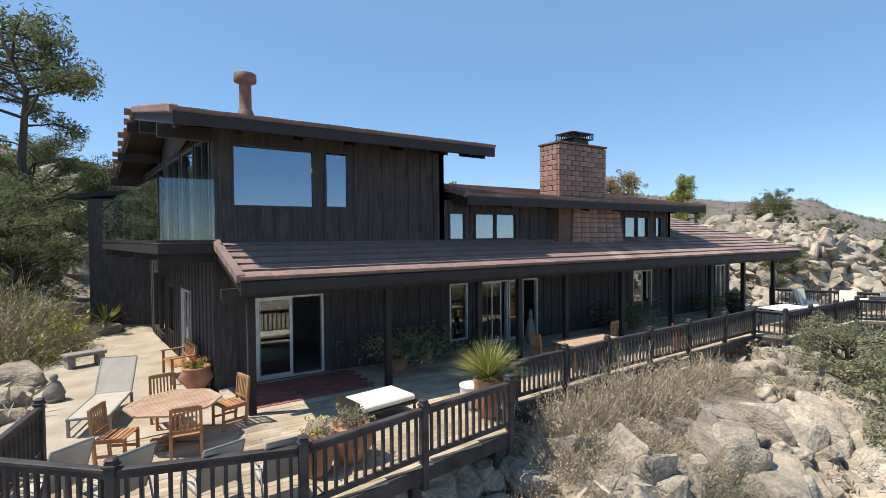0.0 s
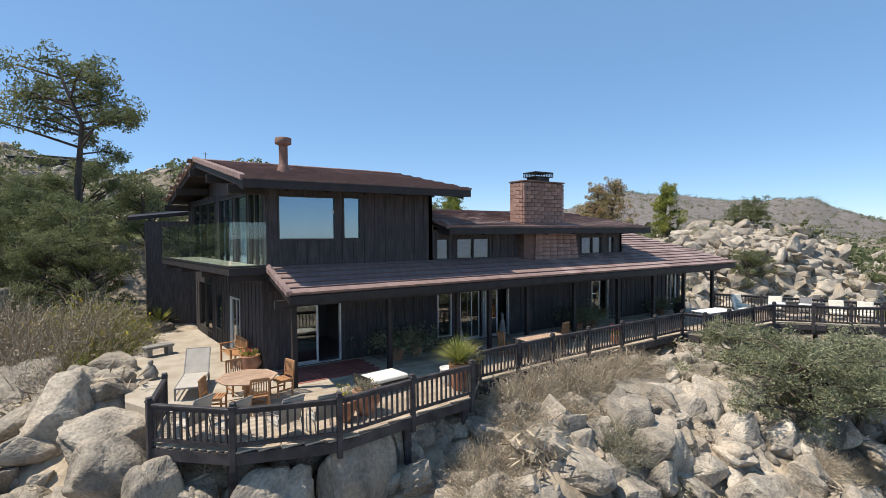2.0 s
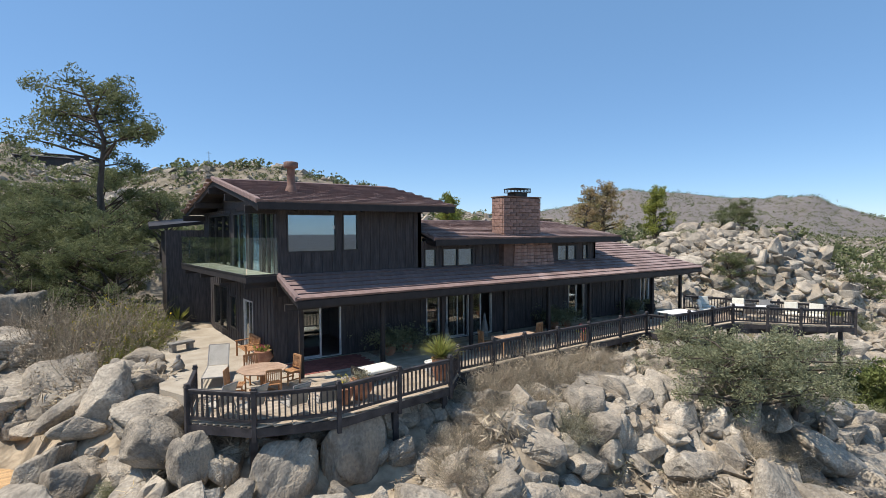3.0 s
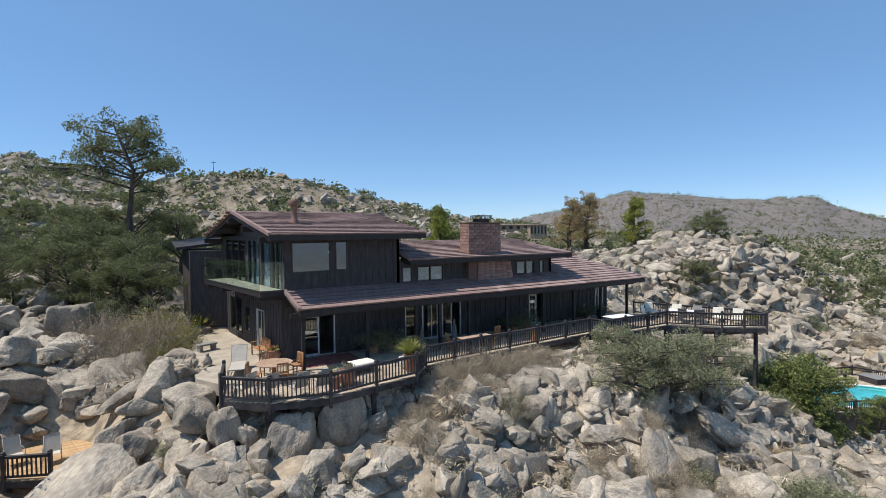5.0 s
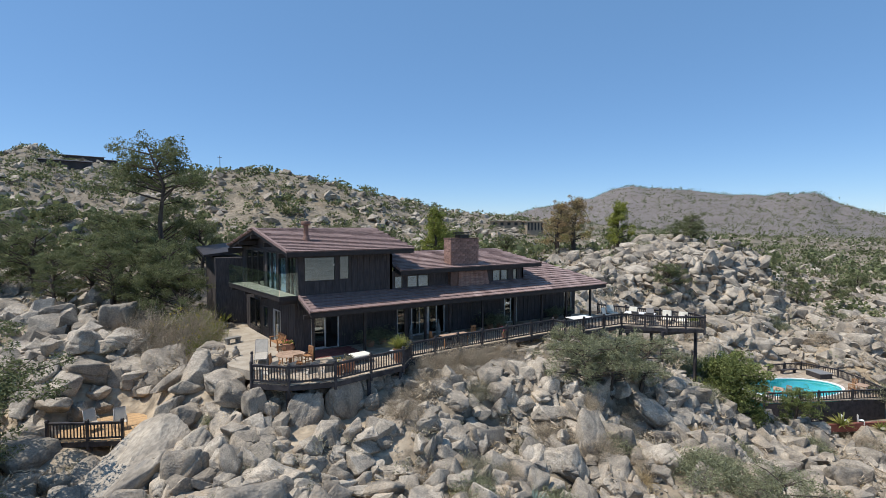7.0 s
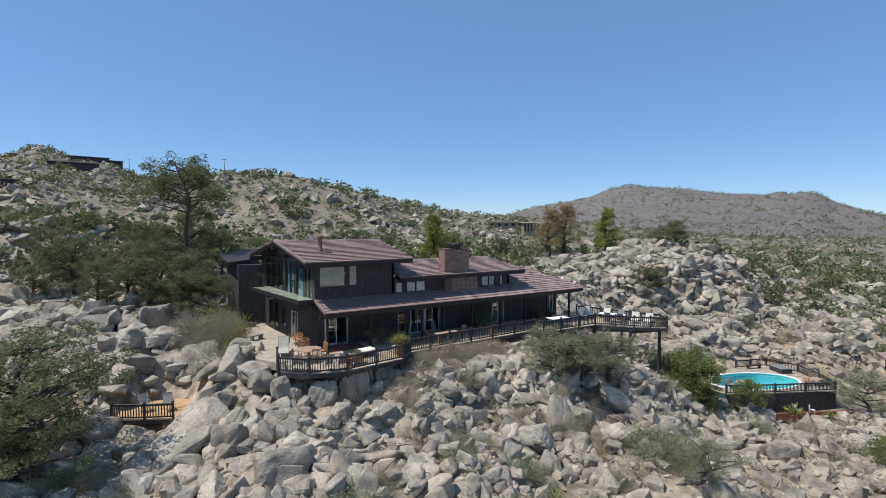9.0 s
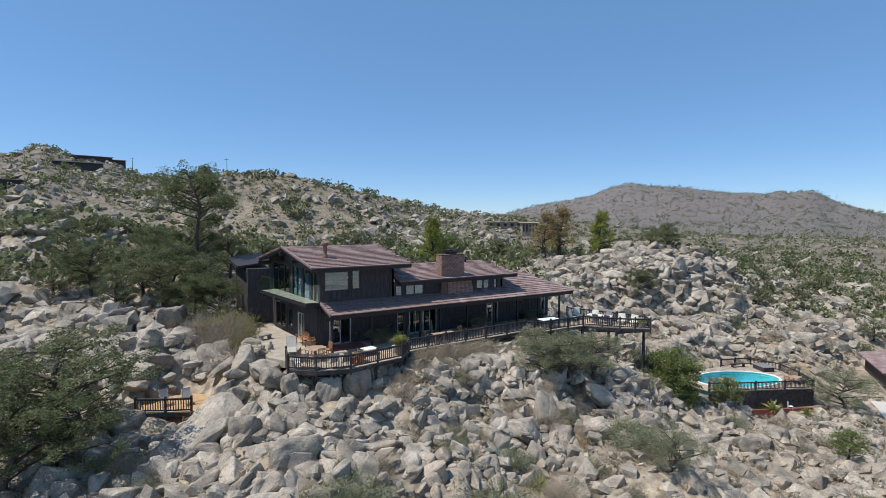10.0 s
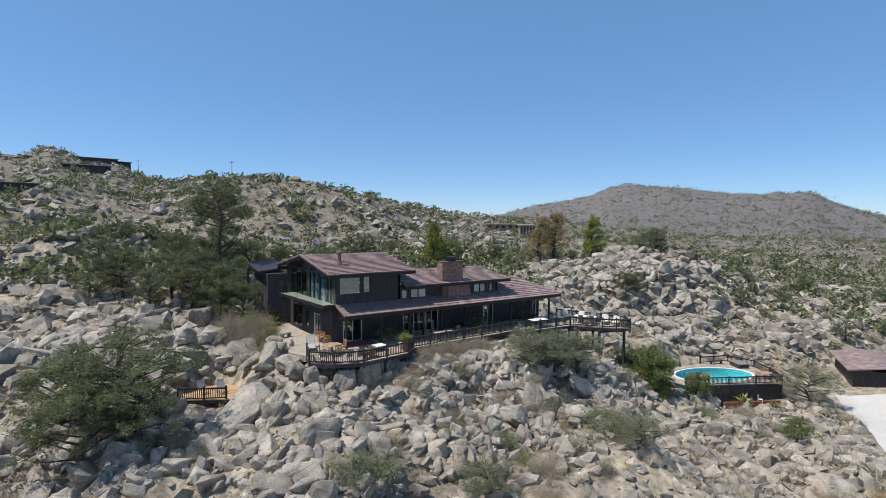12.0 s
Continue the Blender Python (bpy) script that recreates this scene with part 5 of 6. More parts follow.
for x, y, s in ((-4.8, 10.0, 2.1), (-4.9, 8.0, 1.6), (-5.4, 11.2, 2.2), (-5.6, 6.0, 1.5), (-6.4, 9.6, 2.0)):
    ob = shrub(GREEN[1], x, y, s, "olive shrub with yellow flowers beside the house", flat=1.3)
    rs = np.random.RandomState(int(100 * s))
    c = rs.normal(size=(26, 3)) * (0.42, 0.42, 0.18) + (0, 0, 0.58)
    fv, ff = leaf_cloud(rs, c, np.full(26, 0.05), 4, 0.018)
    fl = tagged(new("flowers", fast_mesh("flowers", fv, ff, M_YELLOW)), kind="stuff")
    fl.parent = ob
r = random.Random(12)
made = 0
while made < 200:
    x, y = (r.uniform(-24, 34), r.uniform(-30, 1)) if made < 140 else (r.uniform(34, 90), r.uniform(-22, 24))
    if blocked(x, y):
        continue
    me, label = r.choice(((DRY[0], L_DRY), (DRY[1], L_DRY), (SAGE[0], L_SAGE), (SAGE[1], L_SAGE), (STRAW[0], L_STRAW), (STRAW[0], L_STRAW), (GREEN[0], L_GREEN)))
    shrub(me, x, y, r.uniform(0.7, 1.5) * (1.3 if x > 34 else 1), label)
    made += 1


def far_scrub(name, n, region, leaf, lo, hi, label, per=26, seed=1, blade=(0.3, 0.23)):
    """Far bushes as clumps of coarse leaves, one mesh."""
    q, rs = random.Random(seed), np.random.RandomState(seed)
    c = []
    while len(c) < n:
        x, y = region(q)
        if not blocked(x, y):
            c.append((x, y, lo * (hi / lo) ** (q.random() ** 1.6)))
    c = np.array(c)
    z = height(c[:, 0], c[:, 1])
    k = np.repeat(c, 3, axis=0)
    off = rs.normal(size=(len(k), 3)) * (0.45, 0.45, 0.2) * k[:, 2:3]
    cen = np.stack([k[:, 0], k[:, 1], np.repeat(z, 3) + 0.42 * k[:, 2]], 1) + off
    m = np.repeat(k[:, 2] * 0.55, per // 3 * 1)
    cc = np.repeat(cen, per // 3, axis=0)
    d = rs.normal(size=cc.shape)
    d /= np.linalg.norm(d, axis=1, keepdims=True)
    p = cc + d * (m * rs.uniform(0.5, 1, len(m)))[:, None] * (1, 1, 0.8)
    a = rs.normal(size=p.shape)
    b = np.cross(a, rs.normal(size=p.shape))
    a *= (blade[0] * m / np.linalg.norm(a, axis=1))[:, None]
    b *= (blade[1] * m / np.linalg.norm(b, axis=1))[:, None]
    v = np.stack([p - a, p + b, p + a, p - b], 1).reshape(-1, 3)
    ob = new(name, fast_mesh(name, v, np.arange(len(v)).reshape(-1, 4), leaf))
    return tagged(ob, label, "scrub", kind="stuff")


far_scrub("hill_scrub", 4600, polar(-14, 42, 70, 470), M_PINE, 0.6, 3.4, "dark green junipers scattered over the far hills", 39, 1)
far_scrub("grey_scrub", 2600, polar(-14, 84, 60, 420), M_SAGE, 0.6, 1.8, "grey sagebrush over the far slopes", 18, 2)
far_scrub("plain_scrub", 3000, polar(42, 84, 100, 600), M_PINE, 0.9, 3.0, "green scrub over the far desert plain", 30, 3)
far_scrub("mountain_scrub", 6500, polar(40, 82, 620, 1330), M_PINE, 2.6, 6.5, "dark scrub dotted over the distant mountain", 12, 6)
far_scrub("dry_scrub", 2400, polar(-14, 84, 35, 260), M_TWIG, 0.4, 1.3, "dry tan brush over the slopes", 48, 4, (0.42, 0.06))
far_scrub("straw_grass", 2200, polar(-14, 84, 14, 150), M_TAN, 0.22, 0.6, "tufts of straw-coloured dry grass between the rocks", 54, 8, (0.5, 0.035))
far_scrub("slope_brush", 1100, polar(-14, 84, 16, 110), M_SAGE, 0.3, 0.9, "low grey-green brush between the rocks", 90, 9, (0.22, 0.07))

# ---- furniture and pots on the decks ----


def group_at(name, label, category, x, y, turn=0.0, z=0.0, group=""):
    return thing(name, label, category, (x, y, z), turn, group)


def teak_chair(x, y, turn, z=0.0):
    c = group_at("dining_chair", "teak slatted dining chair beside the octagonal table", "chair", x, y, turn, z, "teak dining chairs")
    for sx in (-0.22, 0.22):
        part("leg", beamm((sx, -0.21, 0), (sx, -0.21, 0.44), 0.045, 0.045, 0.004), M_TEAK, c)
        part("leg", beamm((sx, 0.22, 0), (sx * 0.97, 0.3, 0.93), 0.045, 0.05, 0.004), M_TEAK, c)
        part("stretcher", beamm((sx, -0.2, 0.17), (sx, 0.22, 0.17), 0.025, 0.04), M_TEAK, c)
        part("side_rail", beamm((sx, -0.21, 0.41), (sx, 0.25, 0.41), 0.03, 0.06), M_TEAK, c)
    for k in range(6):
        part("seat_slat", boxm(-0.24, -0.23 + k * 0.078, 0.435, 0.24, -0.17 + k * 0.078, 0.455, bevel=0.004), M_TEAK, c)
    part("back_rail", beamm((-0.21, 0.3, 0.9), (0.21, 0.3, 0.9), 0.03, 0.08, 0.008), M_TEAK, c)
    part("back_rail", beamm((-0.21, 0.25, 0.52), (0.21, 0.25, 0.52), 0.028, 0.05, 0.004), M_TEAK, c)
    for k in range(6):
        sx = -0.15 + k * 0.06
        part("back_slat", beamm((sx, 0.255, 0.53), (sx, 0.298, 0.88), 0.028, 0.014), M_TEAK, c)
    return c


def octagon_table(x, y, turn):
    t = group_at("dining_table", "octagonal slatted teak dining table on the deck", "table", x, y, turn)
    ring = [(0.74 * math.cos(math.radians(22.5 + 45 * k)), 0.74 * math.sin(math.radians(22.5 + 45 * k))) for k in range(8)]
    for k in range(8):
        a, b = Vector((*ring[k], 0.71)), Vector((*ring[(k + 1) % 8], 0.71))
        part("rim", beamm(a, b, 0.09, 0.035, 0.004), M_TEAKGREY, t)
    yy = -0.62
    while yy < 0.64:
        half = min(0.66, 0.66 - max(0, abs(yy) - 0.27))
        part("slat", boxm(-half, yy, 0.695, half, yy + 0.062, 0.722, bevel=0.004), M_TEAKGREY, t)
        yy += 0.07
    part("apron", beamm((-0.5, 0, 0.66), (0.5, 0, 0.66), 0.06, 0.07), M_TEAK, t)
    part("apron", beamm((0, -0.5, 0.66), (0, 0.5, 0.66), 0.06, 0.07), M_TEAK, t)
    part("pedestal", boxm(-0.07, -0.07, 0.05, 0.07, 0.07, 0.68, bevel=0.008), M_TEAK, t)
    for k in range(4):
        a = math.radians(45 + 90 * k)
        part("foot", beamm((0, 0, 0.05), (0.42 * math.cos(a), 0.42 * math.sin(a), 0.035), 0.07, 0.06, 0.006), M_TEAK, t)
    return t


octagon_table(-1.45, -0.62, 15)
teak_chair(-2.3, -0.95, 65)
teak_chair(-1.35, -1.45, 175)
teak_chair(-0.5, -0.35, -75)
teak_chair(-1.5, 0.4, 10)


def teak_bench(x, y, turn):
    b = group_at("garden_bench", "teak garden bench with arms against the dark wall", "bench", x, y, turn)
    w = 0.62
    for sx in (-w, w):
        part("leg", boxm(sx - 0.03, -0.28, 0, sx + 0.03, -0.22, 0.62, bevel=0.004), M_TEAK, b)
        part("leg", beamm((sx, 0.22, 0), (sx, 0.3, 0.88), 0.06, 0.06, 0.004), M_TEAK, b)
        part("arm", beamm((sx, -0.32, 0.64), (sx, 0.28, 0.66), 0.07, 0.035, 0.01), M_TEAK, b)
    for k in range(6):
        part("seat_slat", boxm(-w, -0.27 + k * 0.085, 0.41, w, -0.2 + k * 0.085, 0.432, bevel=0.004), M_TEAK, b)
    part("back_rail", beamm((-w, 0.3, 0.86), (w, 0.3, 0.86), 0.04, 0.08, 0.008), M_TEAK, b)
    part("back_rail", beamm((-w, 0.25, 0.5), (w, 0.25, 0.5), 0.035, 0.05), M_TEAK, b)
    for k in range(13):
        sx = -w + 0.09 + k * 0.0885
        part("back_slat", beamm((sx, 0.252, 0.51), (sx, 0.298, 0.84), 0.035, 0.014), M_TEAK, b)
    return b


teak_bench(-0.98, 3.95, -85)


def sling_lounger(x, y, turn):
    s = group_at("sun_lounger", "taupe sling sun lounger with a raised back", "lounger", x, y, turn, group="sun loungers")
    for sx in (-0.33, 0.33):
        part("side_rail", beamm((sx, -1.0, 0.34), (sx, 0.45, 0.36), 0.035, 0.05, 0.006), M_FRAME, s)
        part("back_rail", beamm((sx, 0.45, 0.36), (sx, 0.95, 1.02), 0.035, 0.045, 0.006), M_FRAME, s)
        for yy in (-0.92, 0.5):
            part("leg", beamm((sx, yy, 0), (sx, yy, 0.34), 0.04, 0.05), M_FRAME, s)
        part("skid", beamm((sx, -0.92, 0.12), (sx, 0.5, 0.12), 0.03, 0.03), M_FRAME, s)
    part("seat_sling", beamm((0, -0.98, 0.355), (0, 0.45, 0.37), 0.63, 0.012), M_SLING, s)
    part("back_sling", beamm((0, 0.46, 0.39), (0, 0.94, 1.02), 0.63, 0.012), M_SLING, s)
    part("cross_bar", beamm((-0.33, 0.95, 1.02), (0.33, 0.95, 1.02), 0.03, 0.03), M_FRAME, s)
    part("cross_bar", beamm((-0.33, -1.0, 0.34), (0.33, -1.0, 0.34), 0.03, 0.03), M_FRAME, s)
    return s


sling_lounger(-2.5, 1.5, -15)


def sling_chair(x, y, turn, z=0.0, mat=M_SLING, label="sling patio chair with a dark tube frame"):
    s = group_at("patio_chair", label, "chair", x, y, turn, z, "sling patio chairs")
    for sx in (-0.28, 0.28):
        bm = bmesh.new()
        tube(bm, [(sx, -0.25, 0.02), (sx, -0.28, 0.35), (sx, -0.22, 0.58), (sx, 0.25, 0.6)], [0.014] * 4, 6)
        part("arm", bm, M_FRAME, s)
        bm = bmesh.new()
        tube(bm, [(sx * 0.93, -0.27, 0.4), (sx * 0.93, 0.18, 0.36), (sx * 0.93, 0.42, 0.98)], [0.014] * 3, 6)
        part("side_tube", bm, M_FRAME, s)
        bm = bmesh.new()
        tube(bm, [(sx, 0.36, 0.02), (sx, 0.2, 0.58)], [0.014] * 2, 6)
        part("leg", bm, M_FRAME, s)
    part("seat_sling", beamm((0, -0.27, 0.405), (0, 0.18, 0.37), 0.5, 0.01), mat, s)
    part("back_sling", beamm((0, 0.19, 0.38), (0, 0.43, 0.98), 0.5, 0.01), mat, s)
    part("top_bar", beamm((-0.26, 0.43, 0.985), (0.26, 0.43, 0.985), 0.03, 0.03), M_FRAME, s)
    return s


for x, y, a in ((-3.0, -2.35, -145), (-2.3, -2.95, -150), (-1.25, -3.4, -165), (-0.45, -3.65, -178)):
    sling_chair(x, y, a)

bed = group_at("daybed", "cream cushioned daybed with a dark metal frame", "daybed", 2.05, -1.65, 8)
part("cushion", boxm(-0.62, -0.42, 0.33, 0.62, 0.42, 0.45, bevel=0.03), M_CREAM, bed)
part("seat_frame", boxm(-0.64, -0.44, 0.27, 0.64, 0.44, 0.325), M_METAL, bed)
for sx in (-0.6, 0.6):
    for sy in (-0.4, 0.4):
        part("leg", boxm(sx - 0.02, sy - 0.02, 0, sx + 0.02, sy + 0.02, 0.27), M_METAL, bed)
part("arm_frame", boxm(-0.72, -0.42, 0.27, -0.68, 0.42, 0.55), M_METAL, bed)


def pot_of(x, y, r, h, label, bulge=1.15, z=0.0, mat=M_TERRA):
    p = group_at("flower_pot", label, "pot", x, y, 0, z, "terracotta pots")
    bm = bmesh.new()
    lathe(bm, [(r * 0.62, 0), (r * 0.8, h * 0.15), (r * bulge, h * 0.55), (r * 1.02, h * 0.88), (r * 1.08, h * 0.93), (r * 1.08, h), (r * 0.94, h), (r * 0.9, h * 0.9)], 24)
    part("pot", bm, mat, p)
    return p


def foliage(parent, z, r, n, mat, size, name="plant", seed=1):
    rs = np.random.RandomState(seed)
    c = rs.normal(size=(n, 3)) * (r * 0.5, r * 0.5, r * 0.22) + (0, 0, z + r * 0.3)
    v, f = leaf_cloud(rs, c, np.full(n, r * 0.22), 7, size)
    ob = tagged(new(name, fast_mesh(name, v, f, mat)), kind="stuff")
    ob.parent = parent
    return ob


p = pot_of(-0.72, 2.55, 0.3, 0.56, "round terracotta pot with pink flowers", 1.35)
foliage(p, 0.56, 0.26, 60, M_LIME, 0.025, seed=2)
foliage(p, 0.64, 0.24, 14, M_PINK, 0.02, "flowers", 3)
p = pot_of(0.25, -3.25, 0.24, 0.5, "terracotta pot with small yellow flowers", 1.05)
foliage(p, 0.5, 0.25, 40, M_OAK, 0.02, seed=4)
foliage(p, 0.66, 0.26, 9, M_YELLOW, 0.02, "flowers", 5)
p = pot_of(0.85, -3.1, 0.3, 0.62, "tall rounded terracotta pot with a grey-green succulent", 1.3)
foliage(p, 0.62, 0.3, 90, M_SAGE, 0.024, seed=6)
boulder(0.62, -2.35, 0.2, (0.26, 0.22, 0.32), 20, 4, "small pale granite boulder standing on the deck")
p = pot_of(3.95, -2.25, 0.26, 0.5, "plain white glazed planter behind the yucca", 1.05, mat=M_WHITE)
p = pot_of(3.9, -2.85, 0.28, 0.78, "tall terracotta pot holding a big spiky yucca", 1.02)


def blades(n, length, width, seed, spread=1.0, lift=0.25):
    """Stiff narrow leaves standing out from one point."""
    rs = np.random.RandomState(seed)
    d = rs.normal(size=(n, 3))
    d[:, 2] = np.abs(d[:, 2]) * 0.9 + lift
    d[:, :2] *= spread
    d /= np.linalg.norm(d, axis=1, keepdims=True)
    s = np.cross(d, (0, 0, 1.0))
    s *= (width / np.linalg.norm(s, axis=1))[:, None]
    ln = (length * rs.uniform(0.75, 1.05, n))[:, None]
    root = d * 0.03
    m = d * ln * 0.5 + np.array((0, 0, 0.01))
    t = d * ln - np.array((0, 0, 1)) * ln * rs.uniform(0, 0.1, (n, 1))
    v = np.concatenate([np.stack([root - s * 0.6, root + s * 0.6, m + s, m - s], 1), np.stack([m - s, m + s, t + s * 0.1, t - s * 0.1], 1)]).reshape(-1, 3)
    return v, np.arange(len(v)).reshape(-1, 4)


y_ = new("yucca_leaves", fast_mesh("yucca_leaves", *blades(420, 0.95, 0.009, 3, 1.0, 0.3), M_YUCCA))
y_.parent, y_.location = p, (0, 0, 0.78)


def spiky(x, y, s, mat, label, seed, name="yucca", wide=0.025, n=90, z=None):
    ob = new(name, fast_mesh(name, *blades(n, 0.75, wide, seed, 1.0, 0.25), mat))
    ob.matrix_world = pose(x, y, level(x, y) if z is None else z, 0, 0, 0) @ Matrix.Diagonal((s, s, s, 1))
    return tagged(ob, label, "yucca", "yuccas and agaves")


for k, (x, y, s, mat, lab) in enumerate(((-4.9, 2.6, 0.9, M_YUCCA, "spiky green yucca beside the patio"), (-5.9, -8.9, 1.2, M_YUCCA, "spiky green yucca among boulders"), (2.6, -9.9, 1.2, M_YUCCA, "spiky green yucca among boulders"),
                                         (5.4, -12.2, 1.1, M_AGAVE, "blue-grey agave among rocks"), (6.2, -14.8, 1.3, M_YUCCA, "spiky yellow-green yucca among rocks"), (43.5, -10.2, 1.8, M_YUCCA, "yellow-green yucca below the pool"), (46, -12.2, 1.2, M_YUCCA, "yellow-green yucca below the pool"),
                                         (34, -2.5, 1.8, M_YUCCA, "yellow-green yucca by the steps"), (36, -1.8, 1.7, M_YUCCA, "yellow-green yucca by the steps"), (-18.5, -9.8, 1.6, M_YUCCA, "spiky green yucca on the lower slope"), (-2.7, 12.9, 1.5, M_YUCCA, "dark spiky yucca by the rear wing"))):
    spiky(x, y, s, mat, lab, 80 + k)


def figure(x, y, z, h, label, slim=1.0):
    """A plain small garden statue on a block."""
    bm = bmesh.new()
    lathe(bm, [(0.32 * h, 0), (0.32 * h, 0.16 * h), (0.3 * h, 0.18 * h), (0.36 * h, 0.26 * h), (0.3 * h, 0.42 * h), (0.2 * h, 0.66 * h), (0.1 * h, 0.74 * h), (0.14 * h, 0.84 * h), (0.11 * h, 0.95 * h), (0.03 * h, h)], 14)
    bmesh.ops.scale(bm, vec=(slim, slim, 1), verts=bm.verts)
    ob = part("garden_statue", bm, M_STATUE)
    ob.location = (x, y, z)
    return tagged(ob, label, "statue", "garden statues")


figure(-3.5, 3.45, 0.0, 0.62, "grey seated stone garden statue on the patio")
figure(-4.6, 4.2, -0.05, 0.5, "small grey stone garden statue by the rocks")
figure(7.2, 1.75, -0.01, 0.95, "slim grey stone statue on the porch", 0.45)
figure(9.4, 1.75, -0.01, 1.15, "slim grey stone statue on the porch", 0.42)
fb = group_at("stone_bench", "low dark stone bench on the patio", "bench", -3.1, 6.9, 20)
part("seat", boxm(-0.5, -0.22, 0.3, 0.5, 0.22, 0.4, bevel=0.02), M_STATUE, fb)
for sx in (-0.36, 0.36):
    part("leg", boxm(sx - 0.09, -0.17, 0, sx + 0.09, 0.17, 0.3, bevel=0.01), M_STATUE, fb)
for x, y, s in ((-3.9, 11.2, 0.9), (-3.0, 12.6, 0.7), (-4.5, 9.4, 0.8), (-4.3, 5.6, 0.7)):
    boulder(x, y, 0.1, (s * 1.2, s, s * 0.55), None, None, "low granite boulder at the patio edge")


def slat_table(x, y, turn, w, d, top, legs, label, z=0.0, h=0.73):
    t = group_at("patio_table", label, "table", x, y, turn, z)
    part("tabletop", boxm(-w / 2, -d / 2, h - 0.035, w / 2, d / 2, h, bevel=0.008), top, t)
    for sx in (-1, 1):
        for sy in (-1, 1):
            part("leg", boxm(sx * (w / 2 - 0.08) - 0.025, sy * (d / 2 - 0.08) - 0.025, 0, sx * (w / 2 - 0.08) + 0.025, sy * (d / 2 - 0.08) + 0.025, h - 0.035), legs, t)
    return t


slat_table(8.6, -1.35, 0, 1.9, 0.8, M_TEAKGREY, M_TEAK, "long teak patio table on the porch deck")
teak_chair(10.6, -0.4, 190)
teak_chair(7.6, -0.7, 80)
slat_table(19.7, -1.75, -5, 1.9, 1.0, M_WHITE, M_METAL, "white-topped patio table on the end deck", h=0.72)
slat_table(25.0, -3.1, -62, 2.2, 0.95, M_WHITE, M_METAL, "long pale patio table on the end deck")


def white_seat(x, y, turn):
    c = group_at("lounge_chair", "cream cushioned lounge chair on the end deck", "chair", x, y, turn, 0, "cream lounge chairs")
    part("seat", boxm(-0.32, -0.32, 0.3, 0.32, 0.32, 0.42, bevel=0.03), M_CREAM, c)
    part("backrest", beamm((0, 0.3, 0.42), (0, 0.46, 0.95), 0.64, 0.1, 0.03), M_CREAM, c)
    for sx in (-0.3, 0.3):
        for sy in (-0.28, 0.28):
            part("leg", boxm(sx - 0.02, sy - 0.02, 0, sx + 0.02, sy + 0.02, 0.3), M_METAL, c)
    return c


for x, y, a in ((24.9, -0.6, -20), (25.5, -2.0, -70), (26.2, -4.6, -60), (26.6, -5.6, -70), (23.6, -1.2, 20)):
    white_seat(x, y, a)
for x, y, a in ((24.3, -3.3, 110), (24.8, -4.2, 115), (25.8, -3.4, -60)):
    sling_chair(x, y, a, mat=M_FRAME, label="dark patio chair at the pale table")
p = pot_of(26.9, -6.4, 0.3, 0.45, "broad planter with mixed greenery on the end deck", 1.1, mat=M_STATUE)
foliage(p, 0.45, 0.35, 80, M_LIME, 0.03, seed=9)
p = pot_of(21.2, 0.9, 0.3, 0.7, "tall dark planter by the porch post", 1.15, mat=M_METAL)
foliage(p, 0.7, 0.4, 80, M_OAK, 0.035, seed=10)
for k, (x, y, s) in enumerate(((4.0, 1.2, 1.0), (5.0, 1.5, 0.9), (13.6, 1.3, 0.9), (14.4, 1.2, 1.0), (20.6, 1.6, 0.8))):
    p = pot_of(x, y, 0.25 * s, 0.4 * s, "shaded porch planter with a bushy dark shrub", 1.1, -0.012)
    foliage(p, 0.4 * s, 0.95 * s, 210, M_OAK, 0.035, seed=20 + k)
p = pot_of(12.6, -1.6, 0.2, 0.35, "terracotta pot with red flowers on the deck", 1.1)
foliage(p, 0.35, 0.25, 40, M_LIME, 0.025, seed=31)
foliage(p, 0.5, 0.24, 12, M_PINK, 0.025, "flowers", 32)

# ---- lower deck ----
LOW = [(-8.75, 0.35), (-7.2, 1.9), (-7.4, 4.6), (-11.2, 5.2), (-12.2, 2.2)]
ld = tagged(thing("lower_deck", "small new tan timber deck among the boulders", "deck", (0, 0, 0)), kind="structure")
y = 0.45
while y < 5.2:
    for x0, x1 in clip_span(LOW, y):
        if x1 - x0 > 0.15:
            part("plank", boxm(x0, y - 0.066, -2.62, x1, y + 0.066, -2.58 + rnd.uniform(-0.002, 0.002), bevel=0.004), M_DECKNEW, ld)
    y += 0.14
part("rim_board", beamm((-8.75, 0.33, -2.72), (-12.2, 2.18, -2.72), 0.06, 0.24), M_RAIL, ld)
part("rim_board", beamm((-8.75, 0.33, -2.72), (-7.2, 1.9, -2.72), 0.06, 0.24), M_RAIL, ld)
for x, yy in ((-8.8, 0.6), (-10.4, 1.5), (-11.9, 2.4), (-7.6, 2.0)):
    part("deck_post", boxm(x - 0.08, yy - 0.08, level(x, yy) - 0.8, x + 0.08, yy + 0.08, -2.62), M_RAIL, ld)
railing([(-9.1, 0.6), (-10.5, 1.28), (-12.1, 2.25)], "dark stained railing of the small lower deck", z=-2.58)
sling_chair(-10.4, 2.7, 20, -2.58, label="taupe sling chair on the lower deck")
sling_chair(-9.2, 2.1, 5, -2.58, label="taupe sling chair on the lower deck")

# ---- pool ----
PZ = -8.3
PC, PA, PB, PT = (45.6, -5.5), 5.0, 2.7, math.radians(-21.6)
POOLDECK = [(38.9, -6.0), (43.4, -8.5), (49.4, -11.5), (51.4, -9.3), (53.2, -6.6), (53.0, -3.4), (48.9, -1.9), (42.0, -0.8), (38.6, -2.6)]


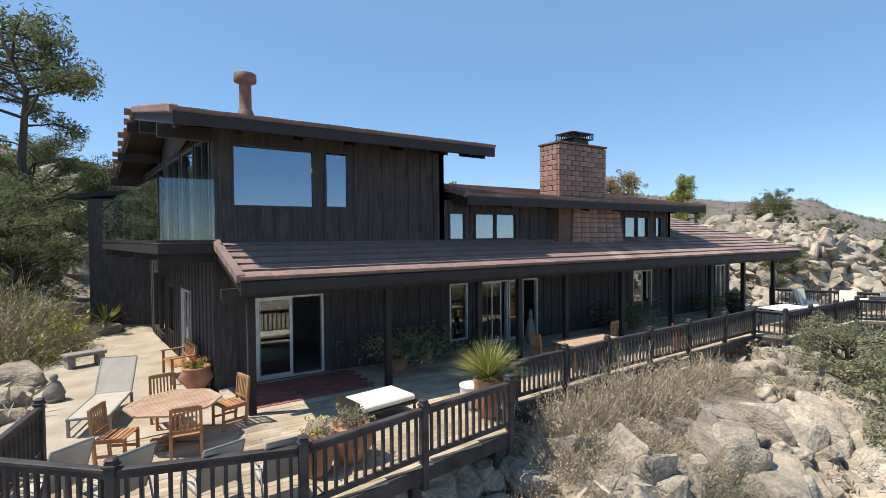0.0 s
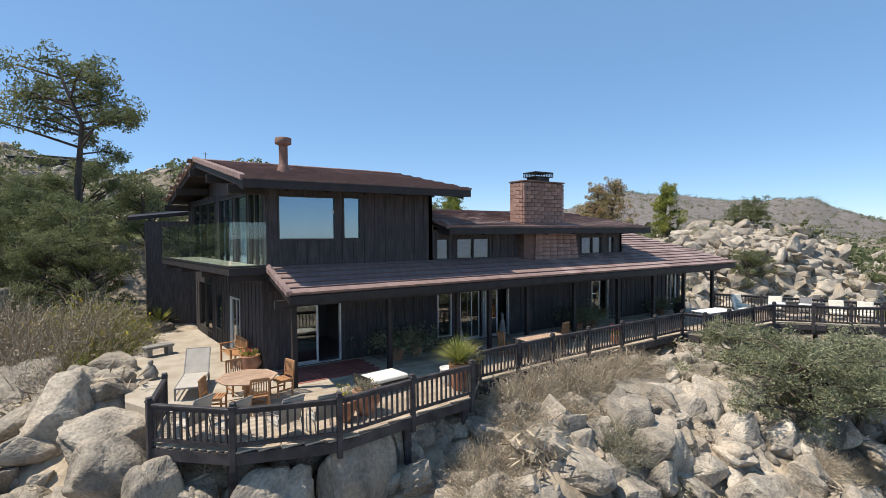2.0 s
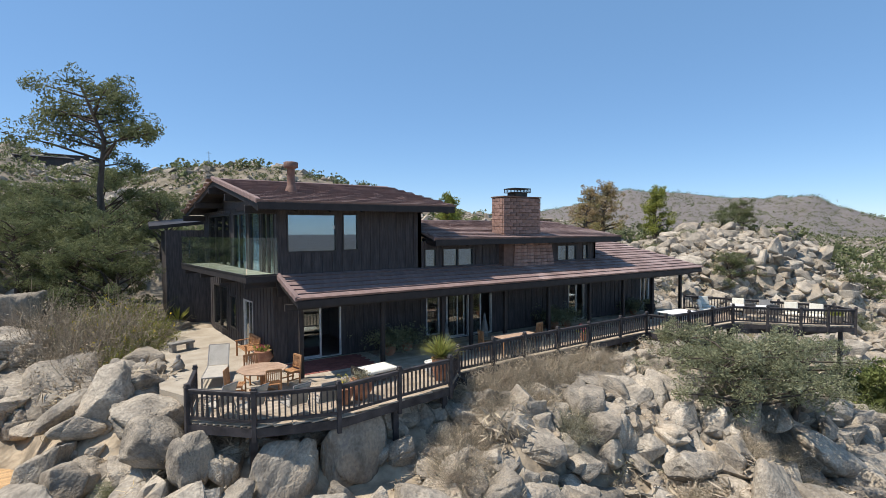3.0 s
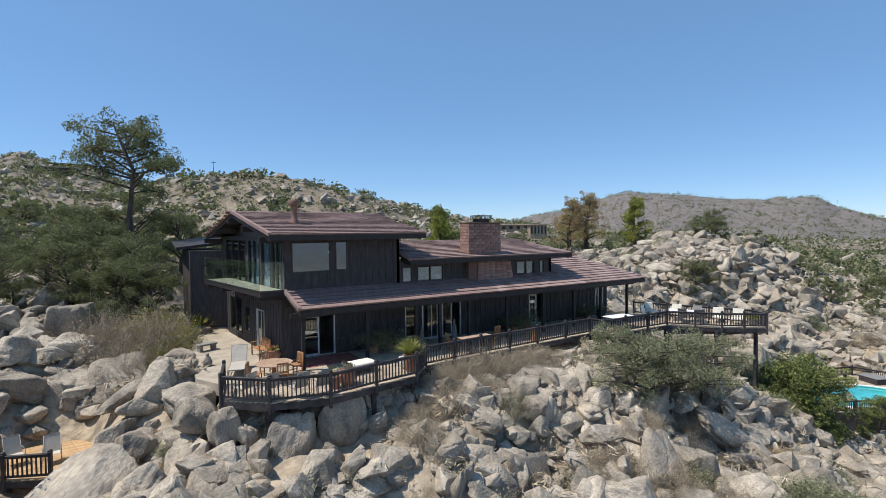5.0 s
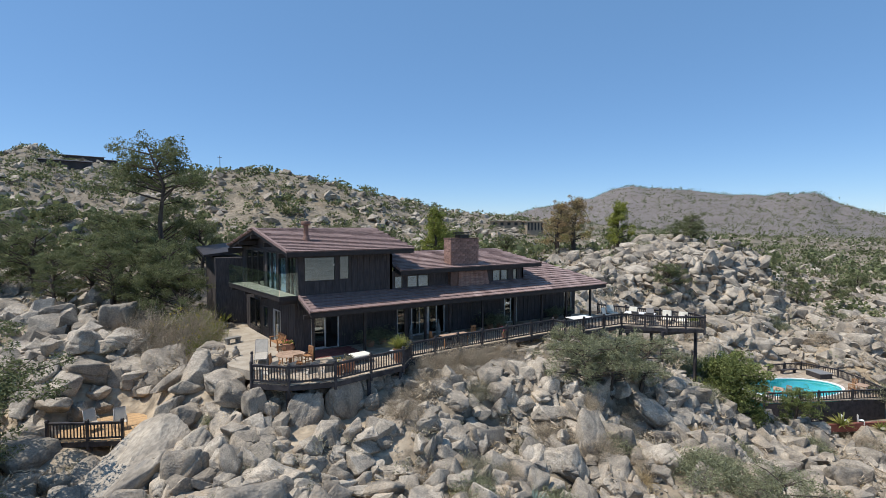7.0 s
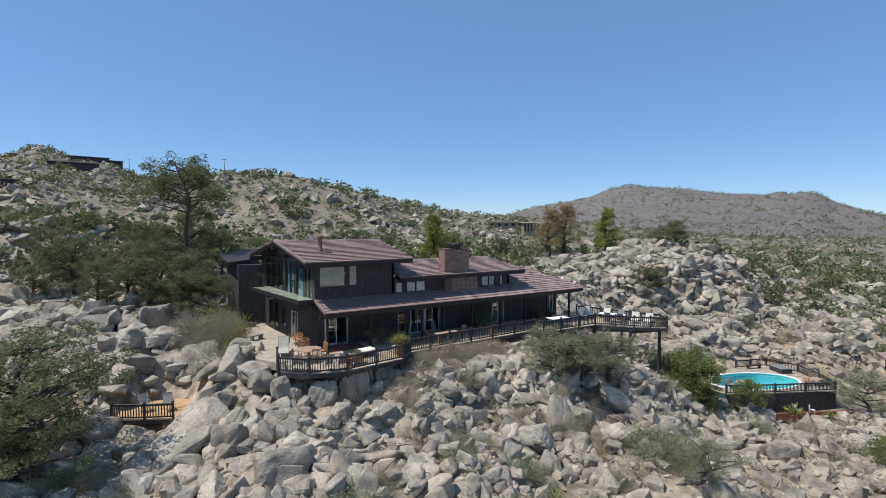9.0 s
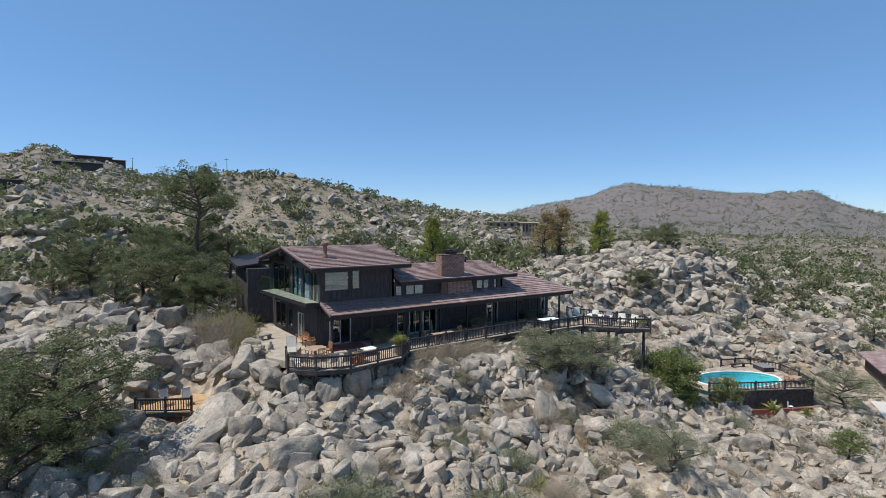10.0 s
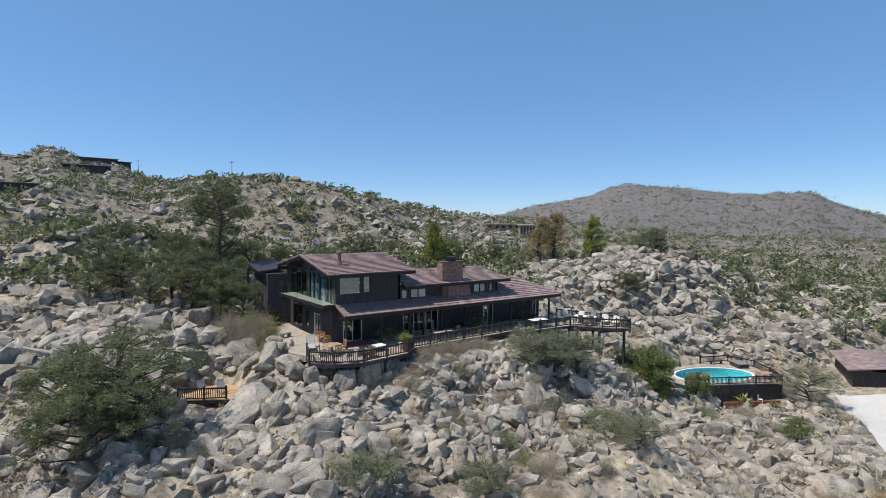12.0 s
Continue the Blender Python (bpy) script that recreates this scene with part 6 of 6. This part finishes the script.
def oval(k, n=64):
    a = 2 * math.pi * k / n
    x, y = PA * math.cos(a), PB * math.sin(a)
    return PC[0] + x * math.cos(PT) - y * math.sin(PT), PC[1] + x * math.sin(PT) + y * math.cos(PT)


pooldeck = tagged(thing("pool_deck", "brown timber deck round the oval pool", "deck", (0, 0, 0)), kind="structure")
rim = [oval(k) for k in range(64)]
y = -11.4
while y < -0.8:
    for x0, x1 in clip_span(POOLDECK, y):
        cut = clip_span(rim, y)
        spans = [(x0, cut[0][0]), (cut[0][1], x1)] if cut else [(x0, x1)]
        for a, b in spans:
            if b - a > 0.1:
                part("plank", boxm(a, y - 0.066, PZ - 0.04, b, y + 0.066, PZ + rnd.uniform(-0.002, 0.002)), M_DECK, pooldeck)
    y += 0.14
pool = thing("swimming_pool", "oval turquoise swimming pool with a white rim", "pool", (PC[0], PC[1], PZ))
bm = bmesh.new()
prof = [(1.0, 0.04), (1.0, -0.9), (0.92, -1.35), (0.6, -1.6)]
rings = [[bm.verts.new(((oval(k)[0] - PC[0]) * s, (oval(k)[1] - PC[1]) * s, z)) for k in range(64)] for s, z in prof]
for p_, q_ in zip(rings, rings[1:]):
    for k in range(64):
        bm.faces.new((p_[k], q_[k], q_[(k + 1) % 64], p_[(k + 1) % 64])).smooth = True
bm.faces.new(rings[-1])
part("basin", bm, M_POOL, pool)
bm = bmesh.new()
a_ = [[bm.verts.new(((oval(k)[0] - PC[0]) * s, (oval(k)[1] - PC[1]) * s, z)) for k in range(64)] for s, z in ((0.99, -0.02), (0.99, 0.06), (1.05, 0.06), (1.05, -0.02))]
for p_, q_ in zip(a_, a_[1:] + a_[:1]):
    for k in range(64):
        bm.faces.new((p_[k], p_[(k + 1) % 64], q_[(k + 1) % 64], q_[k]))
bmesh.ops.recalc_face_normals(bm, faces=bm.faces)
part("coping", bm, M_WHITE, pool)
bm = bmesh.new()
bm.faces.new([bm.verts.new(((oval(k)[0] - PC[0]) * 0.995, (oval(k)[1] - PC[1]) * 0.995, -0.1)) for k in range(64)])
M_WATER = glass("pool_water", (0.55, 0.93, 0.95), 0.02)
wt = part("water", bm, M_WATER, pool)
wt.visible_shadow = False
rl = "dark stained timber railing round the pool deck"
railing([(38.9, -6.0), (41.2, -7.3), (43.4, -8.5), (46.4, -10.0), (49.4, -11.5)], rl, z=PZ)
railing([(49.4, -11.5), (51.4, -9.3), (53.2, -6.6), (53.0, -3.4), (50.9, -2.6), (48.9, -1.9)], rl, z=PZ, ends=(False, True))
for a, b in zip(POOLDECK[:3], POOLDECK[1:3]):
    part("skirt", beamm((*a, PZ - 1.0), (*b, PZ - 1.0), 0.05, 1.8), M_RAIL, pooldeck)
part("retaining_wall", beamm((41.5, -9.0, -10.2), (50.0, -13.3, -10.2), 0.25, 0.7), M_REDBRICK, pooldeck)
slat_table(49.6, -9.7, 0, 1.2, 0.9, M_TEAKGREY, M_TEAK, "teak table on the pool deck", PZ)
slat_table(41.8, -5.9, 20, 1.1, 0.8, M_TEAKGREY, M_TEAK, "teak table beside the pool", PZ)
for x, y, a in ((48.6, -9.3, 90), (50.3, -9.0, -60), (41.0, -5.4, 60), (42.6, -6.3, -100)):
    teak_chair(x, y, a, PZ)
tubby = group_at("hot_tub", "dark covered hot tub at the deck edge", "hot tub", 51.9, -5.4, -25, PZ)
part("shell", boxm(-0.7, -0.9, 0, 0.7, 0.9, 0.5, bevel=0.05), M_RAIL, tubby)
part("cover", boxm(-0.74, -0.94, 0.505, 0.74, 0.94, 0.58, bevel=0.03), M_FRAME, tubby)
bn = group_at("deck_bench", "dark timber bench along the pool railing", "bench", 50.6, -3.1, -20, PZ)
part("seat", boxm(-1.0, -0.2, 0.38, 1.0, 0.2, 0.44), M_RAIL, bn)
for sx in (-0.8, 0.8):
    part("leg", boxm(sx - 0.05, -0.15, 0, sx + 0.05, 0.15, 0.38), M_RAIL, bn)
for x, y in ((45.6, -10.9), (44.2, -10.2)):
    c = group_at("white_chair", "white plastic chair stored below the pool deck", "chair", x, y, 30, level(x, y), "white plastic chairs")
    part("seat", boxm(-0.22, -0.22, 0.4, 0.22, 0.22, 0.43, bevel=0.01), M_WHITE, c)
    part("backrest", boxm(-0.22, 0.2, 0.43, 0.22, 0.24, 0.85, bevel=0.01), M_WHITE, c)
    for sx in (-0.2, 0.2):
        for sy in (-0.2, 0.2):
            part("leg", boxm(sx - 0.02, sy - 0.02, 0, sx + 0.02, sy + 0.02, 0.4), M_WHITE, c)

# steps down to the pool
steps = thing("garden_steps", "dark timber steps leading down to the pool", "steps", (31.5, -2.9, level(31.5, -2.9)), -35)
for k in range(7):
    part("tread", boxm(-0.6, -0.3 * k - 0.28, -0.18 * k, 0.6, -0.3 * k, 0.05 - 0.18 * k), M_TEAKGREY, steps)
for sx in (-0.66, 0.66):
    part("handrail", beamm((sx, 0, 0.95), (sx, -2.1, -0.3), 0.06, 0.08), M_RAIL, steps)
    for k in (0, 1, 2):
        part("rail_post", boxm(sx - 0.05, -1.0 * k - 0.05, -0.7 * k - 0.2, sx + 0.05, -1.0 * k + 0.05, 0.95 - 0.6 * k), M_RAIL, steps)

# ---- drive, garage and far houses ----
vs, fs = [], []
for k in range(41):
    for j in range(5):
        s_, w_ = -26 + k * 0.75, (j - 2) * 1.35
        x, y = 54.5 + s_ * 0.87 + w_ * 0.49, -18.5 + s_ * 0.49 - w_ * 0.87
        vs.append((x, y, level(x, y) + 0.14))
for k in range(40):
    for j in range(4):
        a = k * 5 + j
        fs.append((a, a + 1, a + 6, a + 5))
drive = new("driveway", fast_mesh("driveway", vs, fs, M_DRIVE, True))
tagged(drive, "pale concrete driveway curving past the slope", "driveway", kind="structure")


M_STUCCO = material("tan_stucco", [(0.28, 0.22, 0.16), (0.36, 0.29, 0.21)], 0.9, 0.5, 8, 0.2)


def small_house(x, y, turn, w, d, h, roofm, wallm, label, z=None, pitch=0.18, n=4):
    g = group_at("house", label, "house", x, y, turn, level(x, y) - 0.3 if z is None else z, "neighbouring houses")
    part("wall", boxm(-w / 2, -d / 2, -1.0, w / 2, d / 2, h), wallm, g)
    bm = bmesh.new()
    e = 0.7
    pts = [(-w / 2 - e, -d / 2 - e, h - 0.1), (w / 2 + e, -d / 2 - e, h - 0.1), (w / 2 + e, 0, h + pitch * d / 2), (-w / 2 - e, 0, h + pitch * d / 2), (w / 2 + e, d / 2 + e, h - 0.1), (-w / 2 - e, d / 2 + e, h - 0.1)]
    for dz in (0.0, 0.16):
        v = [bm.verts.new((p0, p1, p2 + dz)) for p0, p1, p2 in pts]
        bm.faces.new((v[0], v[1], v[2], v[3]))
        bm.faces.new((v[3], v[2], v[4], v[5]))
    bm.verts.ensure_lookup_table()
    for a, b in ((0, 1), (1, 2), (2, 4), (4, 5), (5, 3), (3, 0)):
        bm.faces.new((bm.verts[a], bm.verts[b], bm.verts[b + 6], bm.verts[a + 6]))
    bmesh.ops.recalc_face_normals(bm, faces=bm.faces)
    part("roof", bm, roofm, g)
    for k in range(n):
        x0 = -w / 2 + w * (k + 0.3) / n
        part("window", boxm(x0, -d / 2 - 0.05, 0.9, x0 + w / n * 0.45, -d / 2 - 0.01, h - 0.5), M_DARKFRAME, g)
    return g


def bearing(a, d):
    return VIEW[0] + d * math.sin(math.radians(a)), VIEW[1] + d * math.cos(math.radians(a))


small_house(66.0, -15.0, 30, 9, 6, 2.4, M_TILE, M_WALL, "low dark garage with a brown tiled roof beside the drive", n=2)
for a, d, w, lab in ((-3.2, 262, 17, "dark timber house on the far hillside"), (-2.4, 345, 20, "dark timber house near the hilltop"), (-0.6, 350, 11, "dark timber outbuilding near the hilltop")):
    small_house(*bearing(a, d), 8, w, 8, 3.4, M_TRIM, M_WALL, lab)
small_house(*bearing(-8.6, 205), 12, 26, 8, 3.0, M_FRAME, M_WALL, "long low flat-roofed house on the hillside", pitch=0.03, n=6)
for a, d, w in ((39.5, 215, 14), (42.2, 200, 6)):
    small_house(*bearing(a, d), -35, w, 8, 2.6 if w > 7 else 4.2, M_STUCCO, M_STUCCO, "low tan stucco house behind the trees", pitch=0.02, n=5)
for a, d in ((1.0, 300), (9.5, 230)):
    x, y = bearing(a, d)
    p = thing("utility_pole", "weathered timber utility pole on the hillside", "utility pole", (x, y, level(x, y)))
    part("pole", lathe(bmesh.new(), [(0.14, -0.5), (0.09, 8.0)], 8), M_BARK, p)
    part("crossarm", boxm(-0.9, -0.06, 7.3, 0.9, 0.06, 7.45), M_BARK, p)
